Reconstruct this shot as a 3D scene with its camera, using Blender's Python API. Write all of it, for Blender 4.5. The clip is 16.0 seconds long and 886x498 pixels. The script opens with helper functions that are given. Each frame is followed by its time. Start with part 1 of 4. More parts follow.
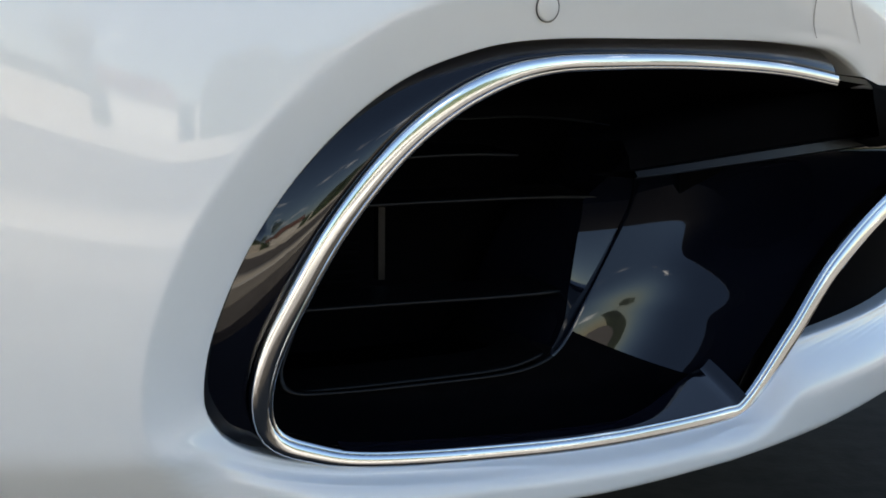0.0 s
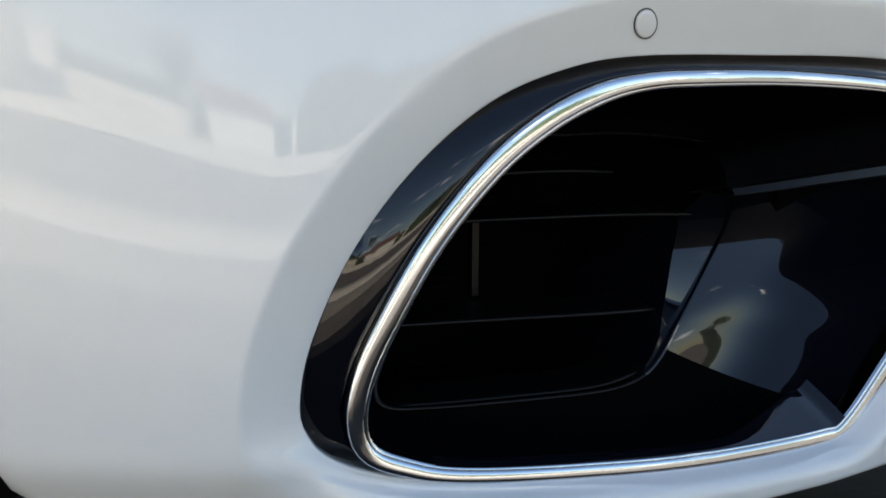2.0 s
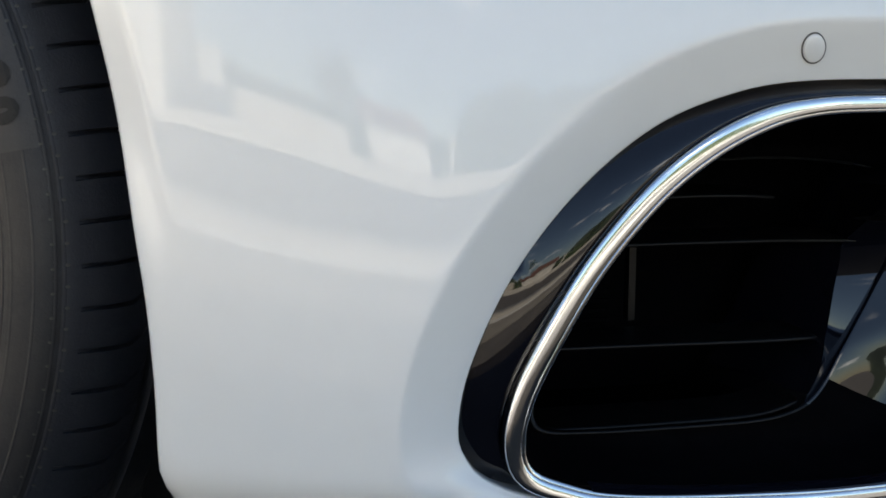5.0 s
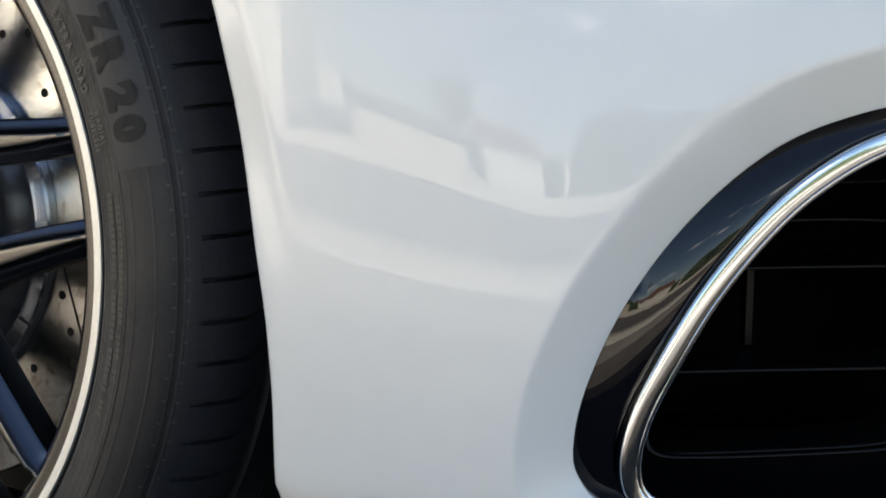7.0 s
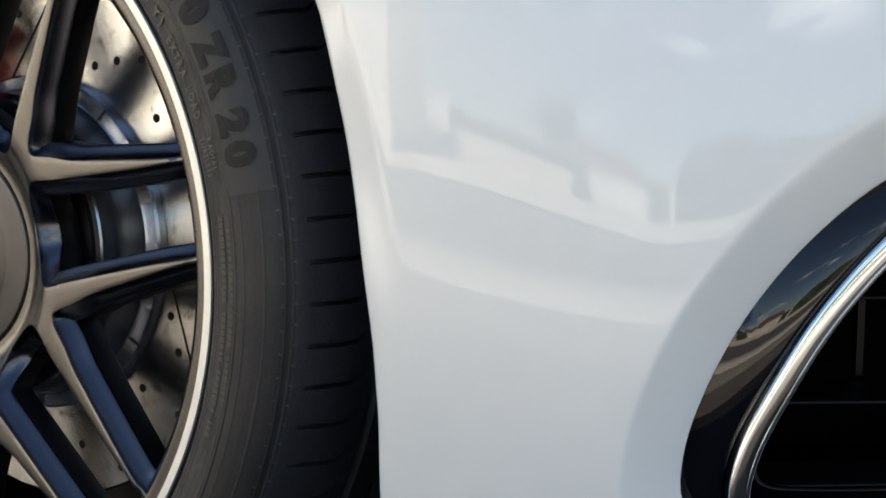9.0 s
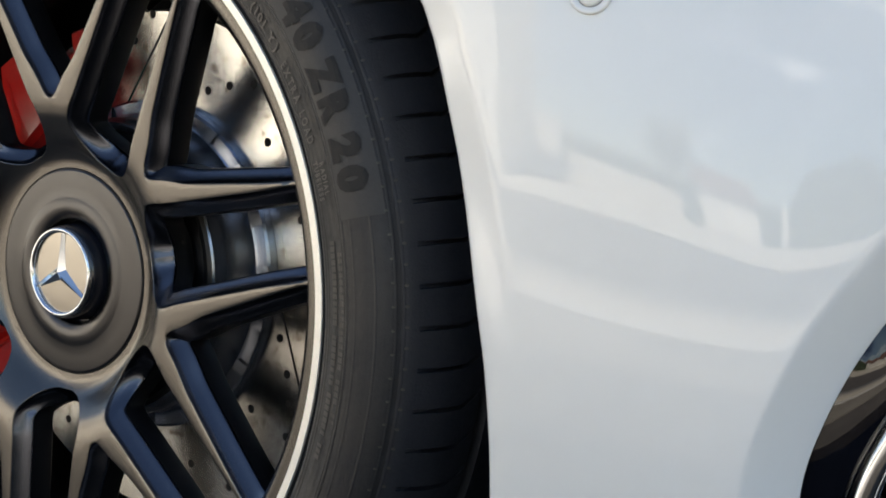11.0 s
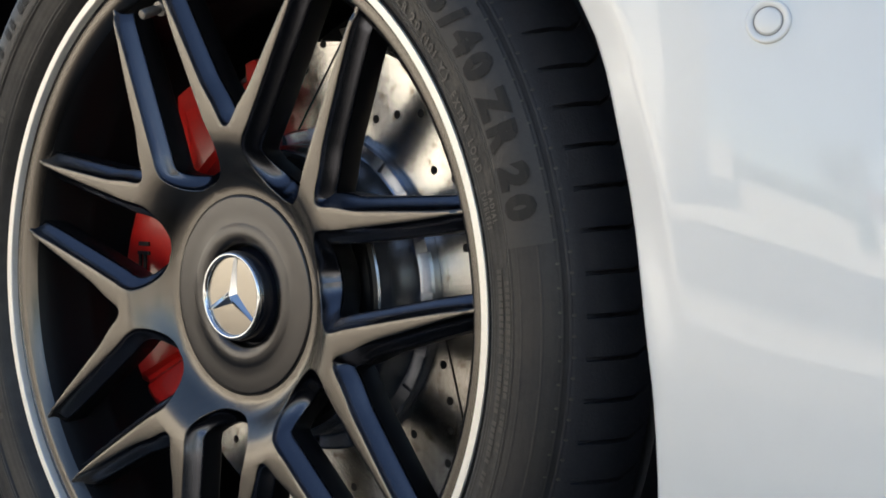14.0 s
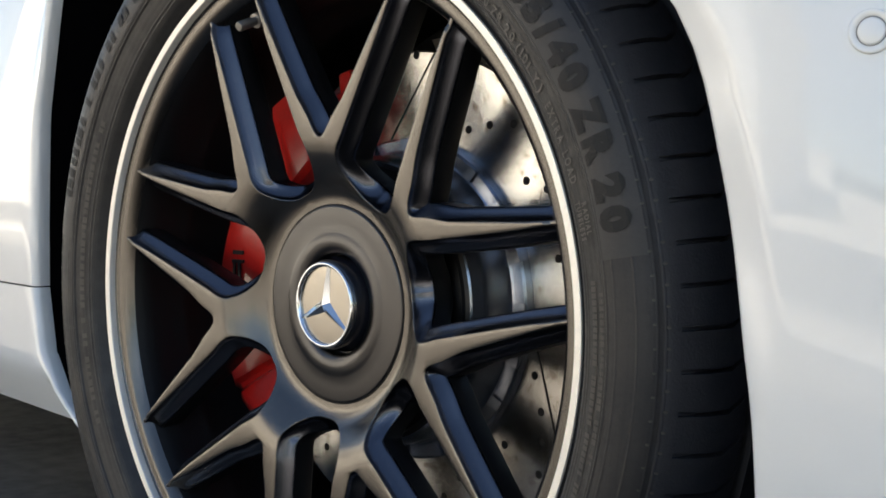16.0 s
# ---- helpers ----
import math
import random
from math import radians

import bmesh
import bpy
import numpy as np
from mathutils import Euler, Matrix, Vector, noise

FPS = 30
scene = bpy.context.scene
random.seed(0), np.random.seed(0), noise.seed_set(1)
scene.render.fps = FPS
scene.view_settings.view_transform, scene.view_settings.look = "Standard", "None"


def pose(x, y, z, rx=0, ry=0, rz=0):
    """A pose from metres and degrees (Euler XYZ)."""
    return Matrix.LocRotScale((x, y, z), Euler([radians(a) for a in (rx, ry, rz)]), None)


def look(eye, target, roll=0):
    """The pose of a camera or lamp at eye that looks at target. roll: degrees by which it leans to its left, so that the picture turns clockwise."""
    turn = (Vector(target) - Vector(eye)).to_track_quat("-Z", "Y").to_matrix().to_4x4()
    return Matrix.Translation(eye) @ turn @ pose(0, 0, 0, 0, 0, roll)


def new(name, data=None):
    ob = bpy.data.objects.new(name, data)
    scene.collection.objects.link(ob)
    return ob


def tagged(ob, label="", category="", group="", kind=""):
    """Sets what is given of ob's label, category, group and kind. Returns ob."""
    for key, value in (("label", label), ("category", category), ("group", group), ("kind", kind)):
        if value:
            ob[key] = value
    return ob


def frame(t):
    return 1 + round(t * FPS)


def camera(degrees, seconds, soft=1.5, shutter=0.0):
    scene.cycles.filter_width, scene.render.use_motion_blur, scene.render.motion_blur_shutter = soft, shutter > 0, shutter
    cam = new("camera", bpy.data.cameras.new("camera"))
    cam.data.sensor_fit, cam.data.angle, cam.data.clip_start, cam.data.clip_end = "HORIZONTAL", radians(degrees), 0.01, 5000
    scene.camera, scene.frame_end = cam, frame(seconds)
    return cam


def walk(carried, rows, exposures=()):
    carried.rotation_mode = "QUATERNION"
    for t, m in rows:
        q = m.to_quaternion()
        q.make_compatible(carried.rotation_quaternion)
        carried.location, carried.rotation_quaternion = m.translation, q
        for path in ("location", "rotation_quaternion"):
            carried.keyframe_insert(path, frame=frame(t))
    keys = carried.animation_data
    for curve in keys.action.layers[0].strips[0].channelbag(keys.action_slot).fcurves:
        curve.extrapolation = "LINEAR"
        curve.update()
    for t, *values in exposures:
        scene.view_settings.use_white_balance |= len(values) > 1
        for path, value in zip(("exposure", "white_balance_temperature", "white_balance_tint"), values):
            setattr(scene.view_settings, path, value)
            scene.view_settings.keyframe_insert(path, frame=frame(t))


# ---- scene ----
from mathutils.geometry import tessellate_polygon

cam = camera(37.0, 16.0, soft=1.7)
PATH = [
    (0, 0.8121, -0.6239, 0.4273, 81.75, 0.35, 10.62),
    (0.5, 0.8111, -0.6239, 0.4268, 81.88, 0.41, 11.41),
    (1, 0.8099, -0.6247, 0.4273, 82.03, 0.42, 12.33),
    (1.5, 0.8088, -0.6251, 0.4275, 82.24, 0.38, 13.26),
    (2, 0.8074, -0.6259, 0.4275, 82.46, 0.37, 14.35),
    (2.5, 0.8060, -0.6267, 0.4277, 82.65, 0.44, 15.38),
    (3, 0.8046, -0.6276, 0.4280, 82.82, 0.41, 16.39),
    (3.5, 0.8034, -0.6283, 0.4293, 82.91, 0.42, 17.29),
    (6, 0.7944, -0.6327, 0.4329, 83.54, 0.14, 22.70),
    (6.5, 0.7934, -0.6338, 0.4304, 83.94, 0.04, 23.82),
    (7, 0.7919, -0.6347, 0.4300, 84.20, 0.02, 24.94),
    (7.5, 0.7905, -0.6359, 0.4306, 84.40, 0.01, 25.88),
    (8, 0.7891, -0.6370, 0.4314, 84.67, -0.05, 26.99),
    (8.5, 0.7875, -0.6384, 0.4322, 84.87, -0.09, 27.98),
    (9, 0.7868, -0.6392, 0.4327, 85.13, -0.08, 29.04),
    (11.5, 0.7773, -0.6425, 0.4344, 86.33, -0.28, 34.43),
    (12, 0.7766, -0.6427, 0.4344, 86.59, -0.35, 35.70),
    (12.5, 0.7754, -0.6439, 0.4347, 86.76, -0.36, 36.74),
    (13, 0.7745, -0.6455, 0.4354, 86.88, -0.38, 37.79),
    (13.5, 0.7731, -0.6466, 0.4361, 86.99, -0.38, 38.75),
    (14, 0.7722, -0.6473, 0.4364, 87.13, -0.47, 39.87),
    (14.5, 0.7711, -0.6479, 0.4371, 87.22, -0.50, 40.83),
    (15, 0.7701, -0.6480, 0.4383, 87.26, -0.52, 41.80),
    (15.5, 0.7696, -0.6493, 0.4382, 87.35, -0.58, 42.68),
    (16, 0.7688, -0.6516, 0.4373, 87.49, -0.66, 43.55),
]
walk(cam, [(t, pose(x, y, z, rx, ry, rz)) for t, x, y, z, rx, ry, rz in PATH],
     [(0, 1.57, 7330, 10), (16, 1.58, 7330, 10)])

# ---- light: a high sun from behind the car, blue sky with some cloud ----
SUN_EL, SUN_AZ = radians(46), radians(-28)      # the sun stands over the far side of the car
sun = new("sun", bpy.data.lights.new("sun", "SUN"))
sun.data.energy, sun.data.angle, sun.data.color = 5.0, radians(0.6), (1.0, 0.95, 0.87)
sun_way = Vector((math.sin(SUN_AZ) * math.cos(SUN_EL), math.cos(SUN_AZ) * math.cos(SUN_EL), math.sin(SUN_EL)))
sun.matrix_world = look(sun_way * 30, (0, 0, 0))

world = bpy.data.worlds.new("sky")
scene.world = world
world.use_nodes = True
wn, wl = world.node_tree.nodes, world.node_tree.links
bg = wn["Background"]
sky = wn.new("ShaderNodeTexSky")
sky.sky_type, sky.sun_disc, sky.sun_elevation, sky.sun_rotation = "NISHITA", False, SUN_EL, SUN_AZ
sky.dust_density, sky.ozone_density = 0.25, 2.6
co = wn.new("ShaderNodeTexCoord")
mp = wn.new("ShaderNodeMapping")
mp.inputs["Scale"].default_value = (1.0, 1.0, 2.6)
cl = wn.new("ShaderNodeTexNoise")
cl.inputs["Scale"].default_value, cl.inputs["Detail"].default_value, cl.inputs["Roughness"].default_value = 2.6, 8, 0.56
rmp = wn.new("ShaderNodeValToRGB")
rmp.color_ramp.elements[0].position, rmp.color_ramp.elements[1].position = 0.62, 0.74
mx = wn.new("ShaderNodeMix")
mx.data_type = "RGBA"
mx.inputs[7].default_value = (34.0, 34.0, 34.6, 1)
wl.new(co.outputs["Generated"], mp.inputs["Vector"])
wl.new(mp.outputs["Vector"], cl.inputs["Vector"])
wl.new(cl.outputs["Fac"], rmp.inputs["Fac"])
sep = wn.new("ShaderNodeSeparateXYZ")
fade = wn.new("ShaderNodeMapRange")          # clouds stand low, the sky overhead is clear
fade.interpolation_type = "SMOOTHSTEP"
fade.inputs["From Min"].default_value, fade.inputs["From Max"].default_value = 0.62, 0.40
both = wn.new("ShaderNodeMath")
both.operation = "MULTIPLY"
wl.new(co.outputs["Generated"], sep.inputs[0])
wl.new(sep.outputs["Z"], fade.inputs["Value"])
wl.new(rmp.outputs["Color"], both.inputs[0])
wl.new(fade.outputs[0], both.inputs[1])
wl.new(both.outputs[0], mx.inputs[0])
wl.new(sky.outputs["Color"], mx.inputs[6])
wl.new(mx.outputs[2], bg.inputs["Color"])
bg.inputs["Strength"].default_value = 0.09


# ---- materials ----
def material(name, base, rough=0.5, metal=0.0, coat=0.0, coat_rough=0.03, vary=0.0, scale=40.0, rough_vary=0.0, bump=0.0, bump_scale=300.0,
             spec=0.5, tint=None, random_vary=0.0, dust=0.0):
    """A surface of one kind, with grain at two scales: broad stains (vary) and fine relief (bump)."""
    m = bpy.data.materials.new(name)
    m.use_nodes = True
    n, l = m.node_tree.nodes, m.node_tree.links
    b = n["Principled BSDF"]
    b.inputs["Base Color"].default_value = (*base, 1)
    b.inputs["Roughness"].default_value, b.inputs["Metallic"].default_value = rough, metal
    b.inputs["Specular IOR Level"].default_value = spec
    b.inputs["Coat Weight"].default_value, b.inputs["Coat Roughness"].default_value = coat, coat_rough
    tc = n.new("ShaderNodeTexCoord")
    if vary or rough_vary:
        t1, t2 = n.new("ShaderNodeTexNoise"), n.new("ShaderNodeTexNoise")
        for t, k in ((t1, scale), (t2, scale * 9)):
            t.inputs["Scale"].default_value, t.inputs["Detail"].default_value = k, 6
            l.new(tc.outputs["Object"], t.inputs["Vector"])
        add = n.new("ShaderNodeMath")
        add.operation = "ADD"
        l.new(t1.outputs["Fac"], add.inputs[0])
        l.new(t2.outputs["Fac"], add.inputs[1])
        if vary:
            r = n.new("ShaderNodeMapRange")
            r.inputs["From Min"].default_value, r.inputs["From Max"].default_value = 0.7, 1.3
            l.new(add.outputs[0], r.inputs["Value"])
            mixer = n.new("ShaderNodeMix")
            mixer.data_type = "RGBA"
            lo = tint or [c * (1 - vary) for c in base]
            hi = [min(1, c * (1 + vary)) for c in base]
            mixer.inputs[6].default_value, mixer.inputs[7].default_value = (*lo, 1), (*hi, 1)
            l.new(r.outputs[0], mixer.inputs[0])
            l.new(mixer.outputs[2], b.inputs["Base Color"])
        if rough_vary:
            r = n.new("ShaderNodeMapRange")
            r.inputs["From Min"].default_value, r.inputs["From Max"].default_value = 0.7, 1.3
            r.inputs["To Min"].default_value, r.inputs["To Max"].default_value = max(0.01, rough - rough_vary), rough + rough_vary
            l.new(add.outputs[0], r.inputs["Value"])
            l.new(r.outputs[0], b.inputs["Roughness"])
    if bump:
        t3, bp = n.new("ShaderNodeTexNoise"), n.new("ShaderNodeBump")
        t3.inputs["Scale"].default_value, t3.inputs["Detail"].default_value = bump_scale, 4
        bp.inputs["Strength"].default_value, bp.inputs["Distance"].default_value = bump, 0.0006
        l.new(tc.outputs["Object"], t3.inputs["Vector"])
        l.new(t3.outputs["Fac"], bp.inputs["Height"])
        l.new(bp.outputs["Normal"], b.inputs["Normal"])
    return m


WHITE = material("white_paint", (0.79, 0.815, 0.82), 0.32, coat=1.0, coat_rough=0.015, vary=0.012, scale=6, bump=0.012, bump_scale=500)
GLOSS = material("piano_black", (0.0032, 0.0038, 0.0068), 0.035, spec=0.55, rough_vary=0.015, scale=20, bump=0.01, bump_scale=120)
SATIN = material("black_plastic", (0.006, 0.006, 0.007), 0.42, vary=0.3, scale=60, rough_vary=0.08, bump=0.15, bump_scale=900, spec=0.35)
DUCT = material("duct_plastic", (0.0020, 0.0020, 0.0025), 0.8, vary=0.3, scale=60, bump=0.15, bump_scale=700, spec=0.01)
SLAT = material("slat_plastic", (0.003, 0.003, 0.0035), 0.36, vary=0.3, scale=60, rough_vary=0.08, bump=0.1, bump_scale=900, spec=0.22)
CHROME = material("chrome", (0.62, 0.66, 0.71), 0.09, 1.0, rough_vary=0.02, scale=80)
RUBBER_BAND = material("tyre_band", (0.0235, 0.0232, 0.0245), 0.55, vary=0.25, scale=40, rough_vary=0.08, bump=0.2, bump_scale=800)
LETTER = material("tyre_letter", (0.0050, 0.0047, 0.0045), 0.7, vary=0.3, scale=80, bump=0.2, bump_scale=900)
# the rim's depth: its shade is put in as a near-black colour
BARREL = material("barrel_shade", (0.006, 0.0062, 0.0072), 0.42, 0.0, spec=0.2, vary=0.08, scale=14, rough_vary=0.04)
# near-black so the shade between the spokes is put into the colour
POCKET = material("pocket_shade", (0.005, 0.005, 0.006), 0.5, 0.0, spec=0.2, vary=0.05, scale=14, rough_vary=0.03)
CHAMFER = material("dark_gloss_paint", (0.090, 0.096, 0.116), 0.25, 1.0, vary=0.02, scale=3, rough_vary=0.008)
GUNMETAL = material("gunmetal_paint", (0.128, 0.122, 0.116), 0.26, 1.0, vary=0.015, scale=3, rough_vary=0.006)
HUB_METAL = material("hub_plate_paint", (0.073, 0.073, 0.076), 0.28, 1.0, vary=0.015, scale=3, rough_vary=0.006)
MACHINED = material("machined_rim", (0.90, 0.88, 0.83), 0.5, 0.65, vary=0.04, scale=50, rough_vary=0.04)
CAP_BLACK = material("cap_black", (0.010, 0.011, 0.016), 0.16, coat=0.6, coat_rough=0.08, rough_vary=0.04, scale=60)
CAP_FACE = material("cap_face", (0.36, 0.34, 0.31), 0.24, 1.0, rough_vary=0.03, scale=80)
BELL = material("disc_bell_metal", (0.34, 0.37, 0.44), 0.24, 0.92, vary=0.03, scale=8, rough_vary=0.015)
RED = material("caliper_red", (0.50, 0.012, 0.010), 0.30, coat=0.8, coat_rough=0.06, vary=0.10, scale=40, bump=0.01, bump_scale=400)
BLACK_MARK = material("black_mark", (0.010, 0.010, 0.010), 0.4, vary=0.2, scale=90)
HOLE = material("hole_dark", (0.004, 0.004, 0.004), 0.8, vary=0.3, scale=200)
STEEL = material("dull_steel", (0.22, 0.21, 0.20), 0.42, 0.8, vary=0.3, scale=60, rough_vary=0.1, bump=0.1)
SEAM_SOFT = material("soft_gap", (0.30, 0.31, 0.32), 0.5, vary=0.1, scale=60)
SEAM = material("dark_gap", (0.05, 0.052, 0.055), 0.6, vary=0.2, scale=60)


def disc_material():
    """Turned brake iron: bright rings with rust specks."""
    m = material("brake_iron", (0.75, 0.742, 0.715), 0.22, 1.0)
    n, l = m.node_tree.nodes, m.node_tree.links
    b = n["Principled BSDF"]
    tc, sep = n.new("ShaderNodeTexCoord"), n.new("ShaderNodeSeparateXYZ")
    l.new(tc.outputs["Object"], sep.inputs[0])
    dist = n.new("ShaderNodeVectorMath")
    dist.operation = "LENGTH"
    comb = n.new("ShaderNodeCombineXYZ")
    l.new(sep.outputs["X"], comb.inputs["X"])
    l.new(sep.outputs["Z"], comb.inputs["Z"])
    l.new(comb.outputs[0], dist.inputs[0])
    rings = n.new("ShaderNodeTexNoise")
    rings.noise_dimensions = "1D"
    rings.inputs["Scale"].default_value, rings.inputs["Detail"].default_value = 900, 3
    l.new(dist.outputs["Value"], rings.inputs["W"])
    bp = n.new("ShaderNodeBump")
    bp.inputs["Strength"].default_value, bp.inputs["Distance"].default_value = 0.25, 0.0004
    l.new(rings.outputs["Fac"], bp.inputs["Height"])
    l.new(bp.outputs["Normal"], b.inputs["Normal"])
    worn = n.new("ShaderNodeMapRange")
    worn.inputs["From Min"].default_value, worn.inputs["From Max"].default_value = 0.3, 0.7
    worn.inputs["To Min"].default_value, worn.inputs["To Max"].default_value = 0.20, 0.26
    l.new(rings.outputs["Fac"], worn.inputs["Value"])
    l.new(worn.outputs[0], b.inputs["Roughness"])
    spots = n.new("ShaderNodeTexNoise")
    spots.inputs["Scale"].default_value, spots.inputs["Detail"].default_value = 140, 6
    l.new(tc.outputs["Object"], spots.inputs["Vector"])
    ramp = n.new("ShaderNodeValToRGB")
    ramp.color_ramp.elements[0].position, ramp.color_ramp.elements[1].position = 0.57, 0.72
    ramp.color_ramp.elements[0].color, ramp.color_ramp.elements[1].color = (0.75, 0.742, 0.715, 1), (0.36, 0.31, 0.26, 1)
    l.new(spots.outputs["Fac"], ramp.inputs["Fac"])
    l.new(ramp.outputs["Color"], b.inputs["Base Color"])
    tan = n.new("ShaderNodeTangent")
    tan.direction_type, tan.axis = "RADIAL", "Y"
    b.inputs["Anisotropic"].default_value, b.inputs["Anisotropic Rotation"].default_value = 0.9, 0.25
    l.new(tan.outputs[0], b.inputs["Tangent"])
    return m


def rubber_material():
    """Tyre rubber: brown dust on the sidewall, clean blue-black tread past the shoulder."""
    m = material("tyre_rubber", (0.02, 0.02, 0.02), 0.55, rough_vary=0.1, scale=30, bump=0.35, bump_scale=650)
    n, l = m.node_tree.nodes, m.node_tree.links
    b = n["Principled BSDF"]
    tc, flat, dist = n.new("ShaderNodeTexCoord"), n.new("ShaderNodeVectorMath"), n.new("ShaderNodeVectorMath")
    flat.operation, dist.operation = "MULTIPLY", "LENGTH"
    flat.inputs[1].default_value = (1, 0, 1)
    l.new(tc.outputs["Object"], flat.inputs[0])
    l.new(flat.outputs[0], dist.inputs[0])
    stain, wobble = n.new("ShaderNodeTexNoise"), n.new("ShaderNodeMath")
    stain.inputs["Scale"].default_value, stain.inputs["Detail"].default_value = 70, 7
    l.new(tc.outputs["Object"], stain.inputs["Vector"])
    wobble.operation = "MULTIPLY_ADD"
    wobble.inputs[1].default_value = 0.006
    l.new(stain.outputs["Fac"], wobble.inputs[0])
    l.new(dist.outputs["Value"], wobble.inputs[2])
    past = n.new("ShaderNodeMapRange")
    past.inputs["From Min"].default_value, past.inputs["From Max"].default_value = 0.3345, 0.3385
    l.new(wobble.outputs[0], past.inputs["Value"])
    dusty, both = n.new("ShaderNodeValToRGB"), n.new("ShaderNodeMix")
    dusty.color_ramp.elements[0].position, dusty.color_ramp.elements[1].position = 0.36, 0.68
    dusty.color_ramp.elements[0].color, dusty.color_ramp.elements[1].color = (0.0100, 0.0100, 0.0105, 1), (0.0325, 0.0305, 0.0295, 1)
    rings, mixed = n.new("ShaderNodeTexNoise"), n.new("ShaderNodeMix")
    rings.noise_dimensions = "1D"
    rings.inputs["Scale"].default_value, rings.inputs["Detail"].default_value = 420, 3
    l.new(dist.outputs["Value"], rings.inputs["W"])
    mixed.inputs[0].default_value = 0.5
    l.new(stain.outputs["Fac"], mixed.inputs[2])
    l.new(rings.outputs["Fac"], mixed.inputs[3])
    l.new(mixed.outputs[0], dusty.inputs["Fac"])
    clean, rest = n.new("ShaderNodeMapRange"), n.new("ShaderNodeMix")
    clean.inputs["From Min"].default_value, clean.inputs["From Max"].default_value = 0.3030, 0.3055
    clean.inputs["To Max"].default_value = 0.82
    l.new(wobble.outputs[0], clean.inputs["Value"])
    rest.data_type = "RGBA"
    rest.inputs[7].default_value = (0.0076, 0.0088, 0.0120, 1)
    l.new(clean.outputs[0], rest.inputs[0])
    both.data_type = "RGBA"
    both.inputs[7].default_value = (0.0185, 0.0215, 0.0295, 1)
    l.new(past.outputs[0], both.inputs[0])
    l.new(dusty.outputs["Color"], rest.inputs[6])
    l.new(rest.outputs[2], both.inputs[6])
    l.new(both.outputs[2], b.inputs["Base Color"])
    return m


RUBBER = rubber_material()
IRON = disc_material()
ASPHALT = material("asphalt", (0.165, 0.150, 0.132), 0.95, spec=0.2, vary=0.35, scale=3, bump=1.0, bump_scale=160)
CONCRETE = material("pale_concrete", (0.62, 0.57, 0.49), 0.85, vary=0.15, scale=1.2, bump=0.5, bump_scale=60)
KERB = material("kerb_stone", (0.86, 0.84, 0.80), 0.8, vary=0.1, scale=2, bump=0.3, bump_scale=60)
NOSE_SHADE = material("nose_shade", (0.026, 0.0215, 0.0165), 0.95, spec=0.15, vary=0.4, scale=4, bump=0.8, bump_scale=140)
GUTTER = material("gutter_concrete", (0.38, 0.345, 0.29), 0.9, vary=0.25, scale=2.5, bump=0.5, bump_scale=60)
BARK = material("bark", (0.11, 0.08, 0.055), 0.9, vary=0.3, scale=8, bump=0.8, bump_scale=30)
LEAF = material("leaves", (0.055, 0.085, 0.025), 0.6, vary=0.4, scale=3)


# ---- mesh helpers ----
def empty(name, at=(0, 0, 0)):
    ob = new(name)
    ob.location = at
    return ob


def part(name, made, mat, parent=None, label="", smooth=True, sharp=None):
    """Links verts and faces, or a bmesh, as one mesh object under a thing or part."""
    me = bpy.data.meshes.new(name)
    if isinstance(made, tuple):
        me.from_pydata([tuple(v) for v in made[0]], [], made[1])
        bm = bmesh.new()
        bm.from_mesh(me)
    else:
        bm = made
    bmesh.ops.remove_doubles(bm, verts=bm.verts, dist=1e-6)
    bmesh.ops.recalc_face_normals(bm, faces=bm.faces)
    for f in bm.faces:
        f.smooth = smooth
    if sharp:
        for e in bm.edges:
            if len(e.link_faces) == 2 and e.calc_face_angle(0) > radians(sharp):
                e.smooth = False
    bm.to_mesh(me)
    bm.free()
    me.materials.append(mat)
    ob = new(name, me)
    if parent:
        ob.parent = parent
    if label:
        tagged(ob, label)
    return ob


def grid(rows, closed_rows=False, closed_cols=False):
    """A sheet of quads through equal rows of points."""
    r, c = len(rows), len(rows[0])
    verts = [p for row in rows for p in row]
    faces = []
    for i in range(r if closed_rows else r - 1):
        for j in range(c if closed_cols else c - 1):
            a, b = i * c + j, i * c + (j + 1) % c
            d, e = ((i + 1) % r) * c + j, ((i + 1) % r) * c + (j + 1) % c
            faces.append((a, b, e, d))
    return verts, faces


def join(*sheets):
    verts, faces = [], []
    for v, f in sheets:
        k = len(verts)
        verts += list(v)
        faces += [tuple(i + k for i in q) for q in f]
    return verts, faces


def catmull(pts, n=12, closed=False):
    """A smooth line through the points (any number of columns)."""
    p = [np.array(q, float) for q in pts]
    p = [p[-1]] + p + [p[0], p[1]] if closed else [2 * p[0] - p[1]] + p + [2 * p[-1] - p[-2]]
    out = []
    for i in range(1, len(p) - 2):
        for k in range(n):
            t = k / n
            out.append(0.5 * (2 * p[i] + (p[i + 1] - p[i - 1]) * t + (2 * p[i - 1] - 5 * p[i] + 4 * p[i + 1] - p[i + 2]) * t * t
                              + (3 * p[i] - p[i - 1] - 3 * p[i + 1] + p[i + 2]) * t ** 3))
    if not closed:
        out.append(p[-2])
    return np.array(out)


def evenly(line, n, closed=False):
    """The line cut into n equal steps (by its first two columns)."""
    q = np.vstack([line, line[:1]]) if closed else line
    s = np.r_[0, np.cumsum(np.linalg.norm(np.diff(q[:, :2], axis=0), axis=1))]
    t = np.linspace(0, s[-1], n + 1)[:-1] if closed else np.linspace(0, s[-1], n)
    return np.stack([np.interp(t, s, q[:, k]) for k in range(q.shape[1])], 1)


